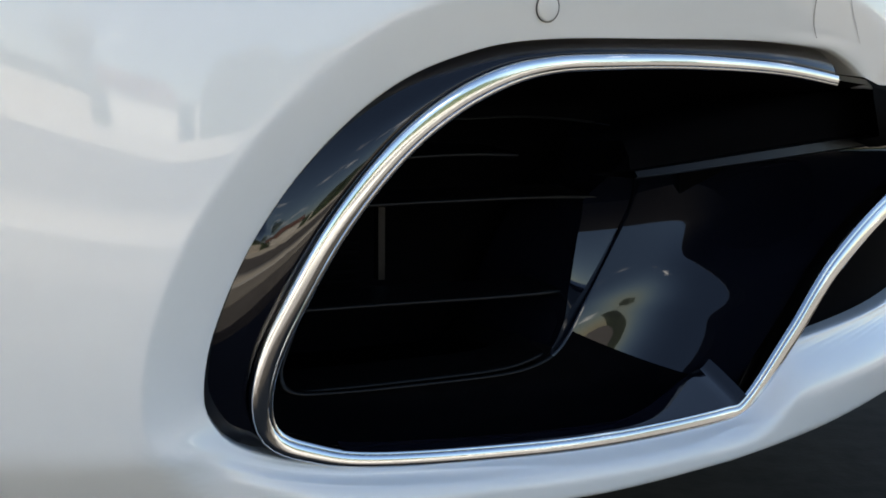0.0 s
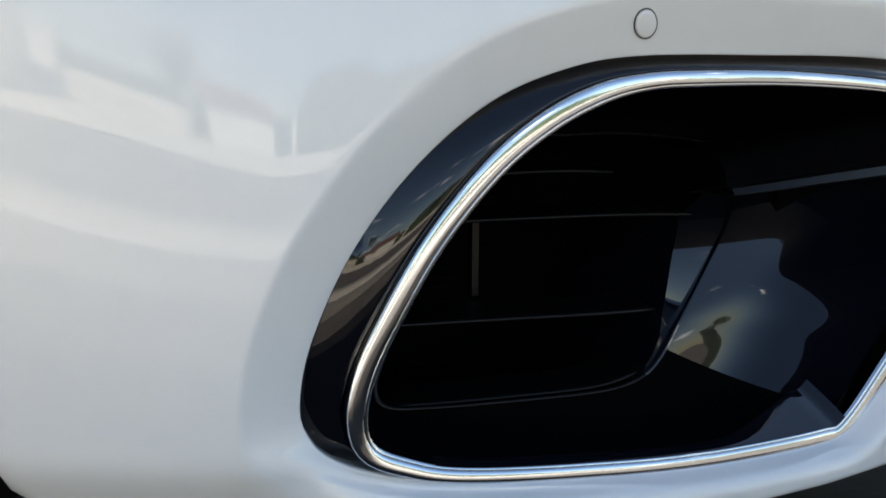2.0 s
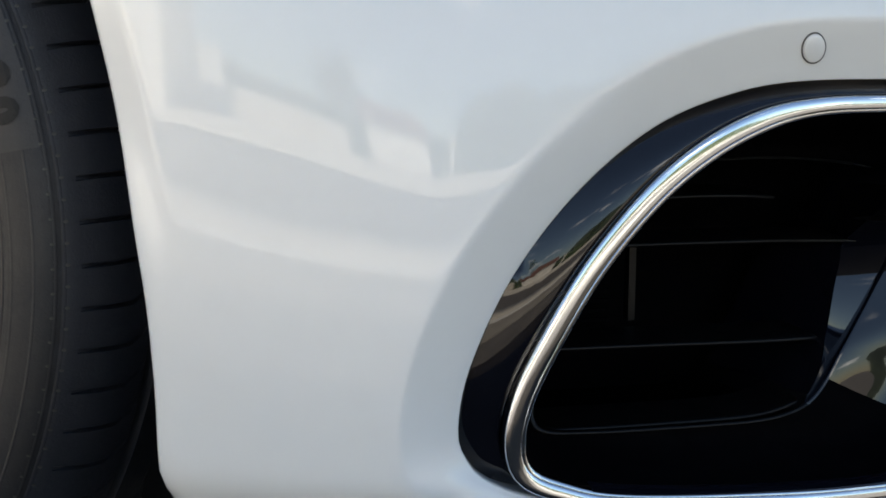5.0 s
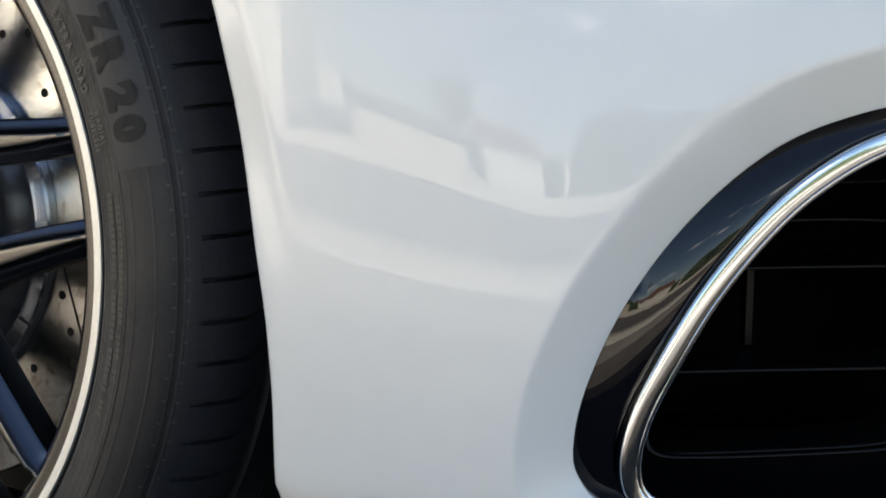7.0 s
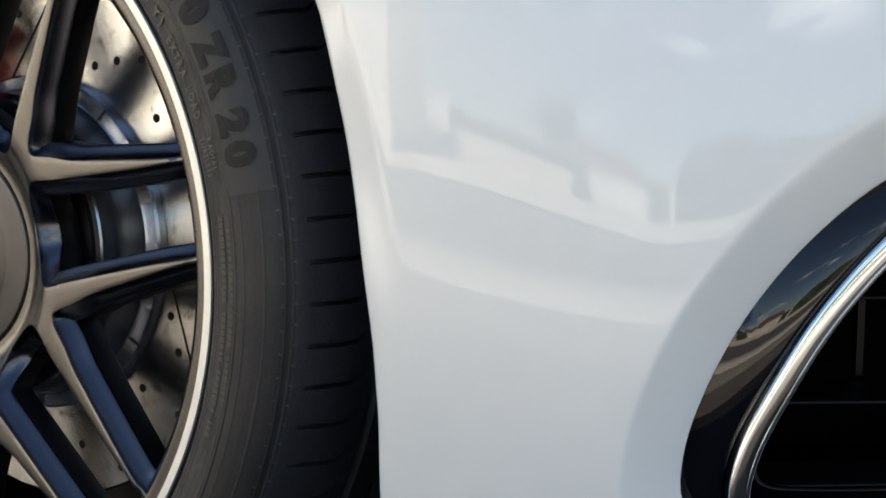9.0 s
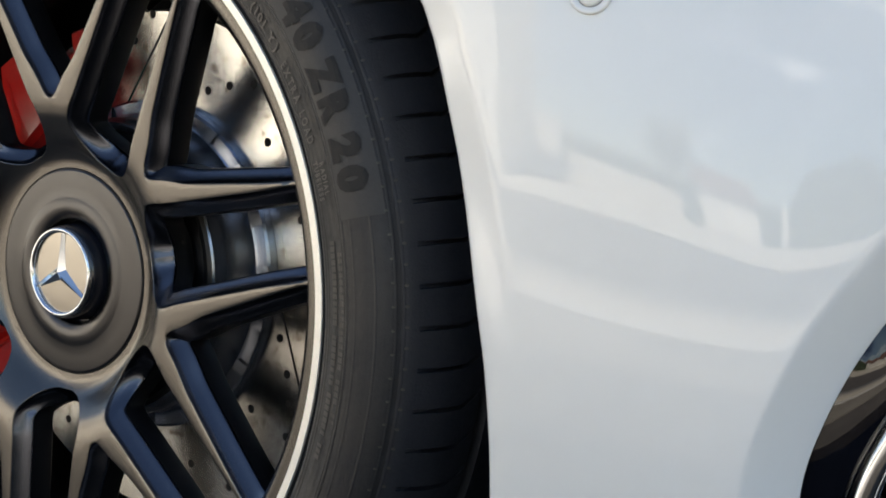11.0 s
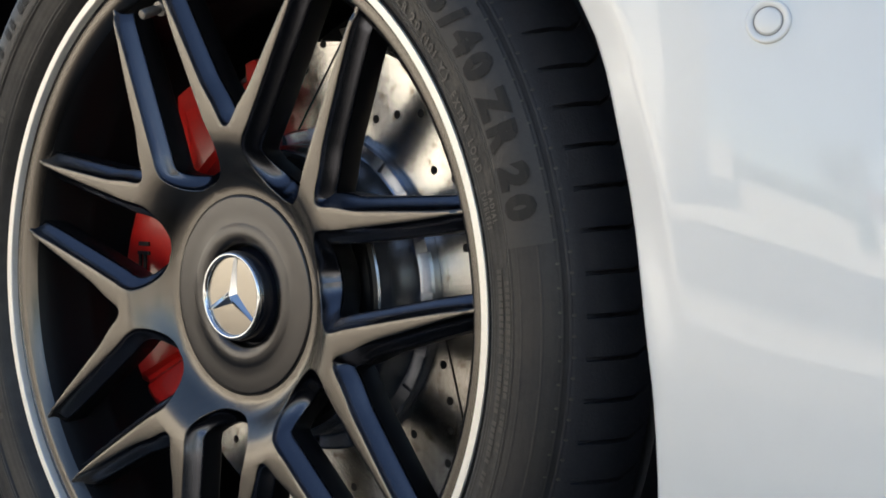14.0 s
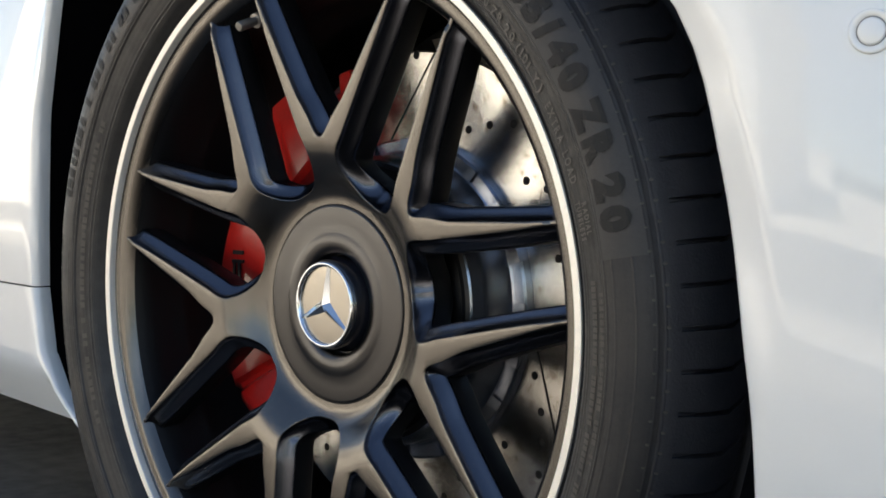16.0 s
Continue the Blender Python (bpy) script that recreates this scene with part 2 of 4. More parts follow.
def revolve(profile, n=160, start=0.0, stop=360.0):
    """Turns (radius, y) pairs about the y axis."""
    full = stop - start >= 359.9
    ang = [radians(start + (stop - start) * k / n) for k in range(n if full else n + 1)]
    return grid([[(r * math.cos(a), y, r * math.sin(a)) for r, y in profile] for a in ang], closed_rows=full)


def box(x0, y0, z0, x1, y1, z1):
    v = [(x, y, z) for x in (x0, x1) for y in (y0, y1) for z in (z0, z1)]
    return v, [(0, 1, 3, 2), (4, 6, 7, 5), (0, 4, 5, 1), (2, 3, 7, 6), (0, 2, 6, 4), (1, 5, 7, 3)]


def step(a, b, x):
    t = np.clip((x - a) / (b - a), 0, 1)
    return t * t * (3 - 2 * t)


# ---- ground and distance ----
def sheet(x0, x1, y0, y1, z, n=24):
    return grid([[(x0 + (x1 - x0) * i / n, y0 + (y1 - y0) * j / n, z) for j in range(n + 1)] for i in range(n + 1)])


tagged(part("ground", sheet(-400, 400, -400, 400, 0.0), ASPHALT), "dark grey asphalt under and around the white car", "ground", kind="structure")
tagged(part("pavement", box(-300, -3.0, 0.004, 300, -2.1, 0.012), CONCRETE), "pale sunlit concrete pavement beyond the asphalt", "pavement", kind="structure")
tagged(part("forecourt", box(-300, -300.0, 0.004, 300, -8.5, 0.012), CONCRETE), "pale sunlit concrete forecourt across the road", "pavement", kind="structure")

tagged(part("gutter", box(-60, -2.02, 0.0, 60, -1.45, 0.007), GUTTER, smooth=False), "worn grey concrete gutter beside the asphalt", "gutter", kind="structure")

# a dark sheet deepens the shade on the asphalt below the nose
tagged(part("shade_patch", sheet(-0.1, 1.75, -0.92, 2.2, 0.004, 16), NOSE_SHADE), "dark patch under the front of the car, shade put in its colour", "ground patch", kind="structure")


def tree(at, height, seed):
    """A trunk with limbs and a crown of many small leaf blades."""
    rnd = random.Random(seed)
    top = empty("tree", at)
    def limb(p0, p1, r0, r1):
        d = (p1 - p0).normalized()
        u = d.orthogonal().normalized()
        w = d.cross(u)
        return grid([[tuple(p0.lerp(p1, t) + (u * math.cos(a) + w * math.sin(a)) * (r0 + (r1 - r0) * t)) for a in [k * math.tau / 8 for k in range(8)]]
                     for t in (0, 0.5, 1)], closed_cols=True)
    part("trunk", limb(Vector((0, 0, 0)), Vector((0.1, 0.1, height * 0.55)), 0.2, 0.1), BARK, top)
    tips = []
    for k in range(9):
        a = k * 2.4 + rnd.uniform(-0.4, 0.4)
        b = Vector((0.08, 0.08, height * rnd.uniform(0.3, 0.52)))
        e = b + Vector((math.cos(a), math.sin(a), rnd.uniform(0.5, 1.3))) * height * rnd.uniform(0.16, 0.28)
        part("limb", limb(b, e, 0.07, 0.02), BARK, top)
        tips += [b.lerp(e, 0.6), e]
    v, f = [], []
    for k in range(2600):
        c = rnd.choice(tips) + Vector((rnd.gauss(0, 1), rnd.gauss(0, 1), rnd.gauss(0, 0.8))) * height * 0.09
        s = rnd.uniform(0.06, 0.14)
        d1 = Vector((rnd.gauss(0, 1), rnd.gauss(0, 1), rnd.gauss(0, 1))).normalized() * s
        d2 = d1.orthogonal().normalized() * s * 0.5
        i = len(v)
        v += [tuple(c - d1), tuple(c + d2), tuple(c + d1), tuple(c - d2)]
        f.append((i, i + 1, i + 2, i + 3))
    part("crown", (v, f), LEAF, top, smooth=False)
    return tagged(top, "green leafy tree standing beyond the pale pavement", "tree", "trees across the road")


for k, (x, y, h) in enumerate(((-26, -30, 6.0), (-12, -33, 5.0), (5, -31, 6.0), (19, -29, 5.0), (32, -22, 5.5), (-40, -22, 6.0))):
    tree((x, y, 0), h, 11 + k)

tagged(part("kerb", box(-60, -2.1, 0.0, 60, -2.02, 0.016), KERB, smooth=False), "pale flush kerb line along the edge of the pavement", "kerb", kind="structure")

def garden_wall(x0, x1, y, height, mat, label):
    """A wall with a coping stone on top."""
    top = tagged(empty("garden_wall", ((x0 + x1) / 2, y, 0)), label, "wall")
    half = (x1 - x0) / 2
    part("wall_face", box(-half, -.1, 0, half, .1, height - .08), mat, top, smooth=False)
    part("coping", box(-half - .03, -.14, height - .08, half + .03, .14, height), KERB, top, smooth=False)
    return top


def plain_house(at, wide, deep, height, label, windows=True):
    """A rendered house front with windows, a door and a pitched roof."""
    top = tagged(empty("house", at), label, "house")
    wall = part("wall", box(-wide / 2, -deep, 0, wide / 2, 0, height), RENDER, top, smooth=False)
    ridge = height + 1.8
    part("roof", ([(-wide / 2 - .4, -deep - .4, height), (wide / 2 + .4, -deep - .4, height), (wide / 2 + .4, .4, height), (-wide / 2 - .4, .4, height),
                   (-wide / 2 - .4, -deep / 2, ridge), (wide / 2 + .4, -deep / 2, ridge)],
                  [(0, 1, 5, 4), (2, 3, 4, 5), (1, 2, 5), (3, 0, 4), (0, 3, 2, 1)]), ROOF_TILE, top, smooth=False)
    n = int(wide // 3) if windows else 0
    for k in range(n):
        x = -wide / 2 + wide * (k + .5) / n
        for z in (0.9,) if height < 4 else (0.9, 3.6):
            window = part("window", box(x - .55, 0, z, x + .55, .04, z + 1.2), RENDER, wall, "white window frame", smooth=False)
            part("pane", box(x - .47, .04, z + .08, x + .47, .05, z + 1.12), GLOSS, window, smooth=False)
    return top


RENDER = material("white_render", (0.80, 0.77, 0.71), 0.85, vary=0.05, scale=0.6, bump=0.3, bump_scale=40)
ROOF_TILE = material("roof_tile", (0.20, 0.10, 0.07), 0.8, vary=0.3, scale=2, bump=0.5, bump_scale=20)
WOOD_HILL = material("far_woods", (0.045, 0.060, 0.030), 0.9, vary=0.5, scale=0.12)
# unseen house added so the bumper's arch edge mirrors a bright wall
plain_house((-17.2, -13.5, 0), 21.6, 8, 5.6, "unseen long white rendered house with a tiled roof, added beyond the pavement")
# unseen block added to give the wing behind the wheel a pale reflection
plain_house((-47, -13.5, 0), 34, 9, 15, "unseen tall plain white rendered apartment block, added down the street", False)
garden_wall(-8.6, -4.6, -26, 2.4, RENDER, "high white rendered garden wall beyond the pavement")
garden_wall(-4.4, 4.8, -27, 1.15, CONCRETE, "low pale concrete garden wall beyond the pavement")
plain_house((14.4, -44, 0), 7.6, 6, 2.7, "small white garage with a tiled roof beyond the pavement", False)
garden_wall(20.6, 21.2, -44, 2.9, RENDER, "narrow white gate pillar beside the garage")


def hedge(x0, x1, y, height, seed):
    """A clipped hedge: a core with leaf blades standing out of it."""
    rnd = random.Random(seed)
    top = tagged(empty("hedge", ((x0 + x1) / 2, y, 0)), "dark green clipped hedge behind the low wall", "hedge", "hedges across the road")
    half = (x1 - x0) / 2
    core = part("core", grid([[(-half + 2 * half * i / 60, yy * (1 + .2 * math.sin(i * 1.7)), zz * height * (1 + .08 * math.sin(i * .9 + seed))) for yy, zz in ((.5, 0), (.55, .5), (.4, .9), (0, 1), (-.4, .9), (-.5, 0))] for i in range(61)]), LEAF, top)
    v, f = [], []
    for _ in range(2400):
        c = Vector((rnd.uniform(-half, half), rnd.uniform(.2, .65), rnd.uniform(.05, 1.08) * height))
        d1 = Vector((rnd.gauss(0, 1), rnd.gauss(0, 1), rnd.gauss(0, 1))).normalized() * rnd.uniform(.06, .13)
        d2 = d1.orthogonal().normalized() * d1.length * .5
        i = len(v)
        v += [tuple(c - d1), tuple(c + d2), tuple(c + d1), tuple(c - d2)]
        f.append((i, i + 1, i + 2, i + 3))
    part("leaves", (v, f), LEAF, core, smooth=False)
    return top


for x0, x1, y, h, seed in ((-11.5, -3.2, -29.5, 2.2, 1), (-3, 7, -30, 2.0, 2), (19.5, 33, -47, 3.0, 3)):
    hedge(x0, x1, y, h, seed)


def far_hills():
    """Low wooded hills that close the view across the street."""
    rnd = random.Random(7)
    rows = []
    for k in range(241):
        az = 85 + 148 * k / 240
        tall = 6.0 + 9.5 * float(step(158, 150, az) * step(112, 128, az)) + 1.6 * math.sin(az * .31) + .9 * math.sin(az * .83 + 1) + rnd.uniform(-.6, .6)
        x, y = math.sin(radians(az)), math.cos(radians(az))
        rows.append([(x * r, y * r, z) for r, z in ((112, -.2), (118, tall * .55), (124, tall * .9 + rnd.uniform(-.4, .4)), (132, tall))])
    return grid(rows)


tagged(part("backdrop", far_hills(), WOOD_HILL), "low dark wooded hills along the horizon", "hills", kind="structure")

# ---- the car: its plan line runs along the bumper from the wheel arch to the nose ----
car = tagged(empty("car"), "white saloon car with dark alloy wheel parked on dark asphalt", "car")
PLAN = [(.303, -.078), (.395, -.071), (.487, -.064), (.60, -.028), (.742, .060), (.83, .142), (.915, .25), (.985, .39), (1.03, .56), (1.06, .78), (1.07, .98)]
LINE = catmull(PLAN, 24)
RUN = np.r_[0, np.cumsum(np.linalg.norm(np.diff(LINE, axis=0), axis=1))]
RUN -= RUN[24]
TAN = np.gradient(LINE, RUN, axis=0)
TAN /= np.linalg.norm(TAN, axis=1)[:, None]


def skin(a, z, off=0.0):
    """A point on the bumper: a metres along its plan line, at height z, off metres proud of it."""
    tx, ty = np.interp(a, RUN, TAN[:, 0]), np.interp(a, RUN, TAN[:, 1])
    zc = np.interp(a, [.03, .06, .18, .26, .36], [.444, .440, .358, .375, .40])      # the fullest height sinks towards the nose
    d = off - (0.45 if z > zc else 0.25) * (z - zc) ** 2
    return (float(np.interp(a, RUN, LINE[:, 0]) + ty * d), float(np.interp(a, RUN, LINE[:, 1]) - tx * d), float(z))


FORWARD, OUT = np.array([0.99, -0.141]), np.array([-0.141, -0.99])


def side(f, n, z):
    """A point by metres ahead of the wheel's middle, outboard of it, and up."""
    x, y = FORWARD * f + OUT * n
    return (float(x), float(y), float(z))


# bumper: a sheet of rings between the mouth of the intake and the bumper's own rim
MOUTH = [(.194, .263), (.2, .294), (.221, .338), (.253, .379), (.292, .411), (.332, .428), (.379, .436), (.473, .4365), (.551, .4355), (.618, .431), (.640, .4265),
         (.660, .4195), (.678, .411), (.70, .404), (.85, .40), (1.1, .40), (1.36, .40), (1.36, .25), (1.1, .25), (.85, .25), (.70, .248), (.61, .2465), (.585, .243),
         (.563, .224), (.547, .213), (.522, .2095), (.442, .211), (.363, .2135), (.296, .217), (.243, .223), (.211, .234), (.198, .247)]
mouth = evenly(catmull(MOUTH, 10, True), 420, True)
ARCH = [(-.095, .62), (-.026, .54), (-.0055, .50), (.0075, .45), (.0160, .41), (.0235, .37), (.0300, .33), (.0320, .285), (.0308, .245), (.0313, .231), (.0355, .215), (.065, .197)]
BASE = [(.14, .190), (.22, .186), (.32, .181), (.42, .179), (.52, .1775), (.60, .1805), (.70, .1895), (.85, .19), (1.385, .195)]
rim_line = np.vstack([catmull(ARCH, 8), catmull(BASE, 6), np.array([(1.385, .62)])])


def outward(p, centre):
    """Where the ray from the centre through p leaves the bumper's rim."""
    d = p - centre
    best = None
    for q0, q1 in zip(rim_line, np.roll(rim_line, -1, axis=0)):
        e = q1 - q0
        det = d[0] * -e[1] + e[0] * d[1]
        if abs(det) < 1e-12:
            continue
        b = q0 - centre
        s, t = (b[0] * -e[1] + e[0] * b[1]) / det, (d[0] * b[1] - d[1] * b[0]) / det
        if s > 1.0 and -1e-6 <= t <= 1 + 1e-6 and (best is None or s < best):
            best = s
    return centre + d * (best or 1.2)


def soft_ramp(t):
    """1 at the mouth falling evenly to 0 at t = 1, with the corner eased."""
    return 1 - t if t < 0.95 else max(0.0, (1.05 - t)) ** 2 / 0.20


def swell(a, z):
    """How far the painted skin stands off the plan: rolled in at the mouth and the arch, lip below."""
    dist = math.sqrt(float(np.min(np.sum((mouth - (a, z)) ** 2, axis=1))))
    low = step(0.243, 0.215, z) * step(0.17, 0.27, a)
    off = -0.0155 * soft_ramp(dist / 0.030) * (1 - low) - 0.010 * (1 - step(0.0, 0.010, dist)) * low
    zb = np.interp(a, [.14, .32, .42, .52, .70], [.190, .181, .179, .179, .186])
    off += low * (0.007 * step(0.0, 0.016, dist) - 0.030 * step(zb + 0.010, zb - 0.004, z))
    off -= (1 - step(0.17, 0.27, a)) * 0.55 * max(0.0, 0.233 - z)
    edge = a - float(np.interp(-z, [-q[1] for q in ARCH], [q[0] for q in ARCH]))
    low_part = 1 - float(step(0.33, 0.44, z))
    slope = max(0.0, 0.0262 - edge)
    off -= (0.52 * slope * slope / (slope + 0.0012)) * (1 - low_part) + 0.0035 * low_part * max(0.0, 1 - edge / 0.014) ** 1.85
    return float(off)


centre = np.array((0.45, 0.32))
outer = [outward(p, centre) for p in mouth]
steps = [0, .004, .012, .025, .045, .07, .085, .095, .105, .115, .125, .135, .145, .155, .165, .172, .179, .186, .193, .20, .21, .23, .26, .29, .35, .41, .47, .53, .59, .65, .71, .76, .79, .81, .825, .84, .855, .87, .885, .90, .92, .94, .96, .98, .99, 1.0]
rows = [[skin(*p, -0.034) for p in mouth], [skin(*p, -0.021) for p in mouth]]
rows += [[skin(*(p + (q - p) * s), swell(*(p + (q - p) * s))) for p, q in zip(mouth, outer)] for s in steps]
rows.append([skin(q[0], q[1] - (0.004 if q[1] < 0.23 else 0), swell(*q) - 0.006) for q in outer])
rows.append([skin(q[0], q[1] - (0.006 if q[1] < 0.23 else 0), swell(*q) - 0.05) for q in outer])
bumper = part("front_bumper", grid(rows, closed_cols=True), WHITE, car, "glossy white painted front bumper")


def frame_at(a, z, off):
    """Point, across, up and outward ways on the bumper."""
    at = lambda i, j: Vector(skin(i, j, swell(i, j) + off))
    p = at(a, z)
    along, upward = (at(a + 0.006, z) - at(a - 0.006, z)).normalized(), (at(a, z + 0.006) - at(a, z - 0.006)).normalized()
    n = along.cross(upward).normalized()
    return p, along, n.cross(along).normalized(), n


def parking_sensor(a, z, off, r, ring, label, narrow=1.0, lean=0.0):
    """A round sensor face in its hole, with the dark gap round it."""
    p, u, v, n = frame_at(a, z, off)
    u, v = u * narrow, v - u * lean
    def disc(profile, m=40):
        return grid([[tuple(p + (u * math.cos(t) + v * math.sin(t)) * rr + n * h) for rr, h in profile] for t in [k * math.tau / m for k in range(m)]], closed_rows=True)
    face = part("parking_sensor", disc([(0.0, 0.0012), (r * 0.8, 0.0012), (r * 0.93, 0.0008), (r, -0.0004), (r, -0.003)]), WHITE, bumper, label)
    part("gap_ring", disc([(r * 0.985, 0.0), (r * 1.03, 0.0006), (r * 1.075, -0.0004)]), SEAM_SOFT if ring else SEAM, bumper, "thin dark ring")
    if ring:
        part("bezel", disc([(r * 1.06, 0.0000), (r * 1.15, 0.0006), (r * 1.40, 0.0012), (r * 1.56, 0.0010), (r * 1.60, -0.0006)]), WHITE, bumper, "raised white bezel")
    return face


parking_sensor(.379, .4522, 0.0006, .0080, False, "round white parking sensor with a thin dark ring", 0.82, 0.19)
parking_sensor(.0895, .5145, 0.0006, .0068, True, "round white parking sensor in a raised bezel")

# gap between bumper and the panel above the nose
for label, mat, line in (("fine dark panel gap", SEAM, ((.5795, .475), (.5850, .4605), (.5925, .4470), (.603, .4375))),
                         ("faint panel crease", SEAM_SOFT, ((.6120, .475), (.6230, .4610), (.6420, .4450), (.655, .4340)))):
    gap, gap2 = [[skin(a + da, z, swell(a, z) + 0.0006) for a, z in evenly(catmull(line, 6), 20)] for da in (0, .0007)]
    part("panel_gap", grid([gap, gap2]), mat, bumper, label)

# ---- air intake ----
TRIM = [(.627, .4110, .0028), (.560, .4190, .003), (.482, .4235, .0034), (.417, .424, .0036), (.383, .4225, .0038), (.355, .4165, .0046), (.325, .4025, .005),
        (.295, .3795, .005), (.264, .3435, .005), (.2395, .303, .005), (.2275, .277, .0048), (.2235, .255, .0046), (.229, .2385, .0044), (.248, .229, .0041),
        (.282, .2212, .0037), (.367, .2153, .0037), (.449, .2123, .0037), (.527, .2113, .0040), (.550, .2150, .0043), (.593, .253, .0046), (.646, .295, .0050),
        (.739, .3275, .0052), (.89, .345, .0054)]
trim = evenly(catmull(TRIM, 12), 240)
TRIM_OFF = -0.010


def trim_ways():
    d = np.gradient(trim[:, :2], axis=0)
    d /= np.linalg.norm(d, axis=1)[:, None]
    return np.stack([-d[:, 1], d[:, 0]], 1)      # points into the mouth


inward = -trim_ways()
if (centre - trim[120, :2]) @ inward[120] < 0:
    inward = -inward
section = [(-1.30, -.010), (-1.25, -.001), (-1.14, .0003), (-1.0, .0007), (-.50, .0009), (0, .0010), (.45, .0009), (.62, .0006), (.69, -.0004), (.76, .0003), (1.0, .0003), (1.16, -.0002), (1.25, -.003), (1.28, -.012)]
rows = [[skin(a + b * h * i0, z + b * h * i1, TRIM_OFF + o - 0.25 * b * h * max(0.0, i1)) for b, o in section] for (a, z, h), (i0, i1) in zip(trim, inward)]
intake = part("air_intake", grid([[skin(*p, -0.165) for p in ((.22, .20), (.22, .44))], [skin(*p, -0.165) for p in ((.80, .20), (.80, .44))]]), DUCT, car, "deep black air intake in the bumper")
chrome = part("chrome_trim", grid(rows), CHROME, intake, "polished chrome strip bent round the intake", sharp=50)

# gloss black surround between paint and chrome
def surround_bow(z):
    """The surround is rounder from top to bottom than the bumper."""
    zz = min(max(z, .255), .415)
    return 0.05 * (zz - .36) - 0.9 * (zz - .345) ** 2


rows = []
last = 176
for k in range(0, last):
    a, z, h = trim[k]
    o = trim[k, :2] - inward[k] * h * 1.2
    near = mouth[np.argmin(np.sum((mouth - o) ** 2, axis=1))]
    near = near + (near - o) * 0.02
    row = []
    for t in (0, .05, .15, .30, .5, .7, .85, .95, 1.0):
        q = near + (o - near) * t
        rise = 0.003 + 0.010 * inward[k][1] ** 2
        row.append(skin(*q, -0.0102 + surround_bow(q[1]) - rise + rise * math.sin(t * math.pi * 0.5) - (0.006 if t == 1.0 else 0)))
    rows.append(row)
part("surround", grid(rows), GLOSS, intake, "gloss black surround that mirrors sky and ground")

# funnel: gloss walls from the chrome in to the slat box
OUTER = [(.40, .214), (.49, .2125), (.535, .2135), (.553, .218), (.60, .256), (.655, .299), (.76, .332), (.80, .36), (.76, .398), (.66, .409), (.557, .417), (.45, .421),
         (.38, .419), (.33, .400), (.295, .374), (.262, .335), (.243, .30), (.231, .27), (.229, .25), (.238, .236), (.26, .2285), (.32, .219)]
INNER = [(.395, .2412), (.425, .2445), (.443, .2505), (.458, .260), (.4725, .272), (.487, .2837), (.5165, .309), (.547, .3345), (.561, .3555), (.558, .3755), (.537, .3835), (.473, .390),
         (.41, .3905), (.36, .388), (.325, .362), (.29, .325), (.268, .295), (.25, .265), (.245, .252), (.252, .2435), (.28, .2415), (.335, .2410)]
ring_off = lambda z: -0.075 - 0.42 * (z - 0.245)
o_line, i_line = catmull(OUTER, 10, True), catmull(INNER, 10, True)
rows = []
for p, q in zip(o_line, i_line):
    row = []
    nose = float(step(.40, .50, p[0]) * step(.42, .38, p[1]))
    for k in range(31):
        t = k / 30
        m = p + (q - p) * t
        fall = 1 - (1 - t) ** (2.6 + 2.2 * nose)
        deep = -0.014 + (ring_off(q[1]) + 0.014) * fall
        row.append(skin(*m, deep))
    rows.append(row)
low = [k for k, p in enumerate(o_line) if p[1] < 0.232 + 0.024 * step(.30, .25, p[0]) - 0.0130 * step(.45, .53, p[0]) and p[0] < 0.556]
start = next(k for k in low if (k - 1) % len(rows) not in low)
shelf = [rows[(start + k) % len(rows)] for k in range(len(low) + 1)]
walls = [rows[(start + len(low) + k) % len(rows)] for k in range(len(rows) - len(low) + 1)]
roof_at = [k for k in range(len(walls)) if o_line[(start + len(low) + k) % len(rows)][1] > .395 and o_line[(start + len(low) + k) % len(rows)][0] < .70]
part("funnel", grid(walls[:min(roof_at) + 1]), GLOSS, intake, "gloss black inner wall of the intake")
part("funnel_roof", grid(walls[min(roof_at):max(roof_at) + 1]), DUCT, intake, "matt black roof of the intake")
part("funnel_flank", grid(walls[max(roof_at):]), DUCT, intake, "matt black outer wall of the intake")
part("intake_shelf", grid(shelf), DUCT, intake, "matt black shelf at the foot of the intake")
rows, gloss_rows = [], []
for q in np.vstack([i_line, i_line[:1]]):
    o, c = ring_off(q[1]), centre - q
    cl = np.array((c[0], c[1] * 0.55))
    w = float(step(.42, .47, q[0]) * step(.37, .34, q[1]))
    rows.append([skin(*q, o), skin(*(q + c * 0.010), o + 0.0030), skin(*(q + c * 0.020), o - 0.001)])
    gloss_rows.append([skin(*(q + c * 0.020), o - 0.001), skin(*(q + cl * (0.021 + 0.50 * w)), o - 0.001 + 0.001 * w), skin(*(q + cl * (0.022 + 0.51 * w)), -0.18)])
right = [k for k, q in enumerate(i_line) if q[0] > 0.435 and q[1] < 0.385]
part("slat_box", grid(gloss_rows[max(right):] + gloss_rows[:min(right) + 1]), DUCT, intake, "black box behind the slats")
part("slat_frame", grid(rows[max(right):] + rows[:min(right) + 1]), SLAT, intake, "thin moulded frame round the slats")
part("frame_edge", grid(rows[min(right):max(right) + 1]), GLOSS, intake, "glossy edge of the slat frame")
part("box_cheek", grid(gloss_rows[min(right):max(right) + 1]), GLOSS, intake, "gloss cheek beside the slats", sharp=30)


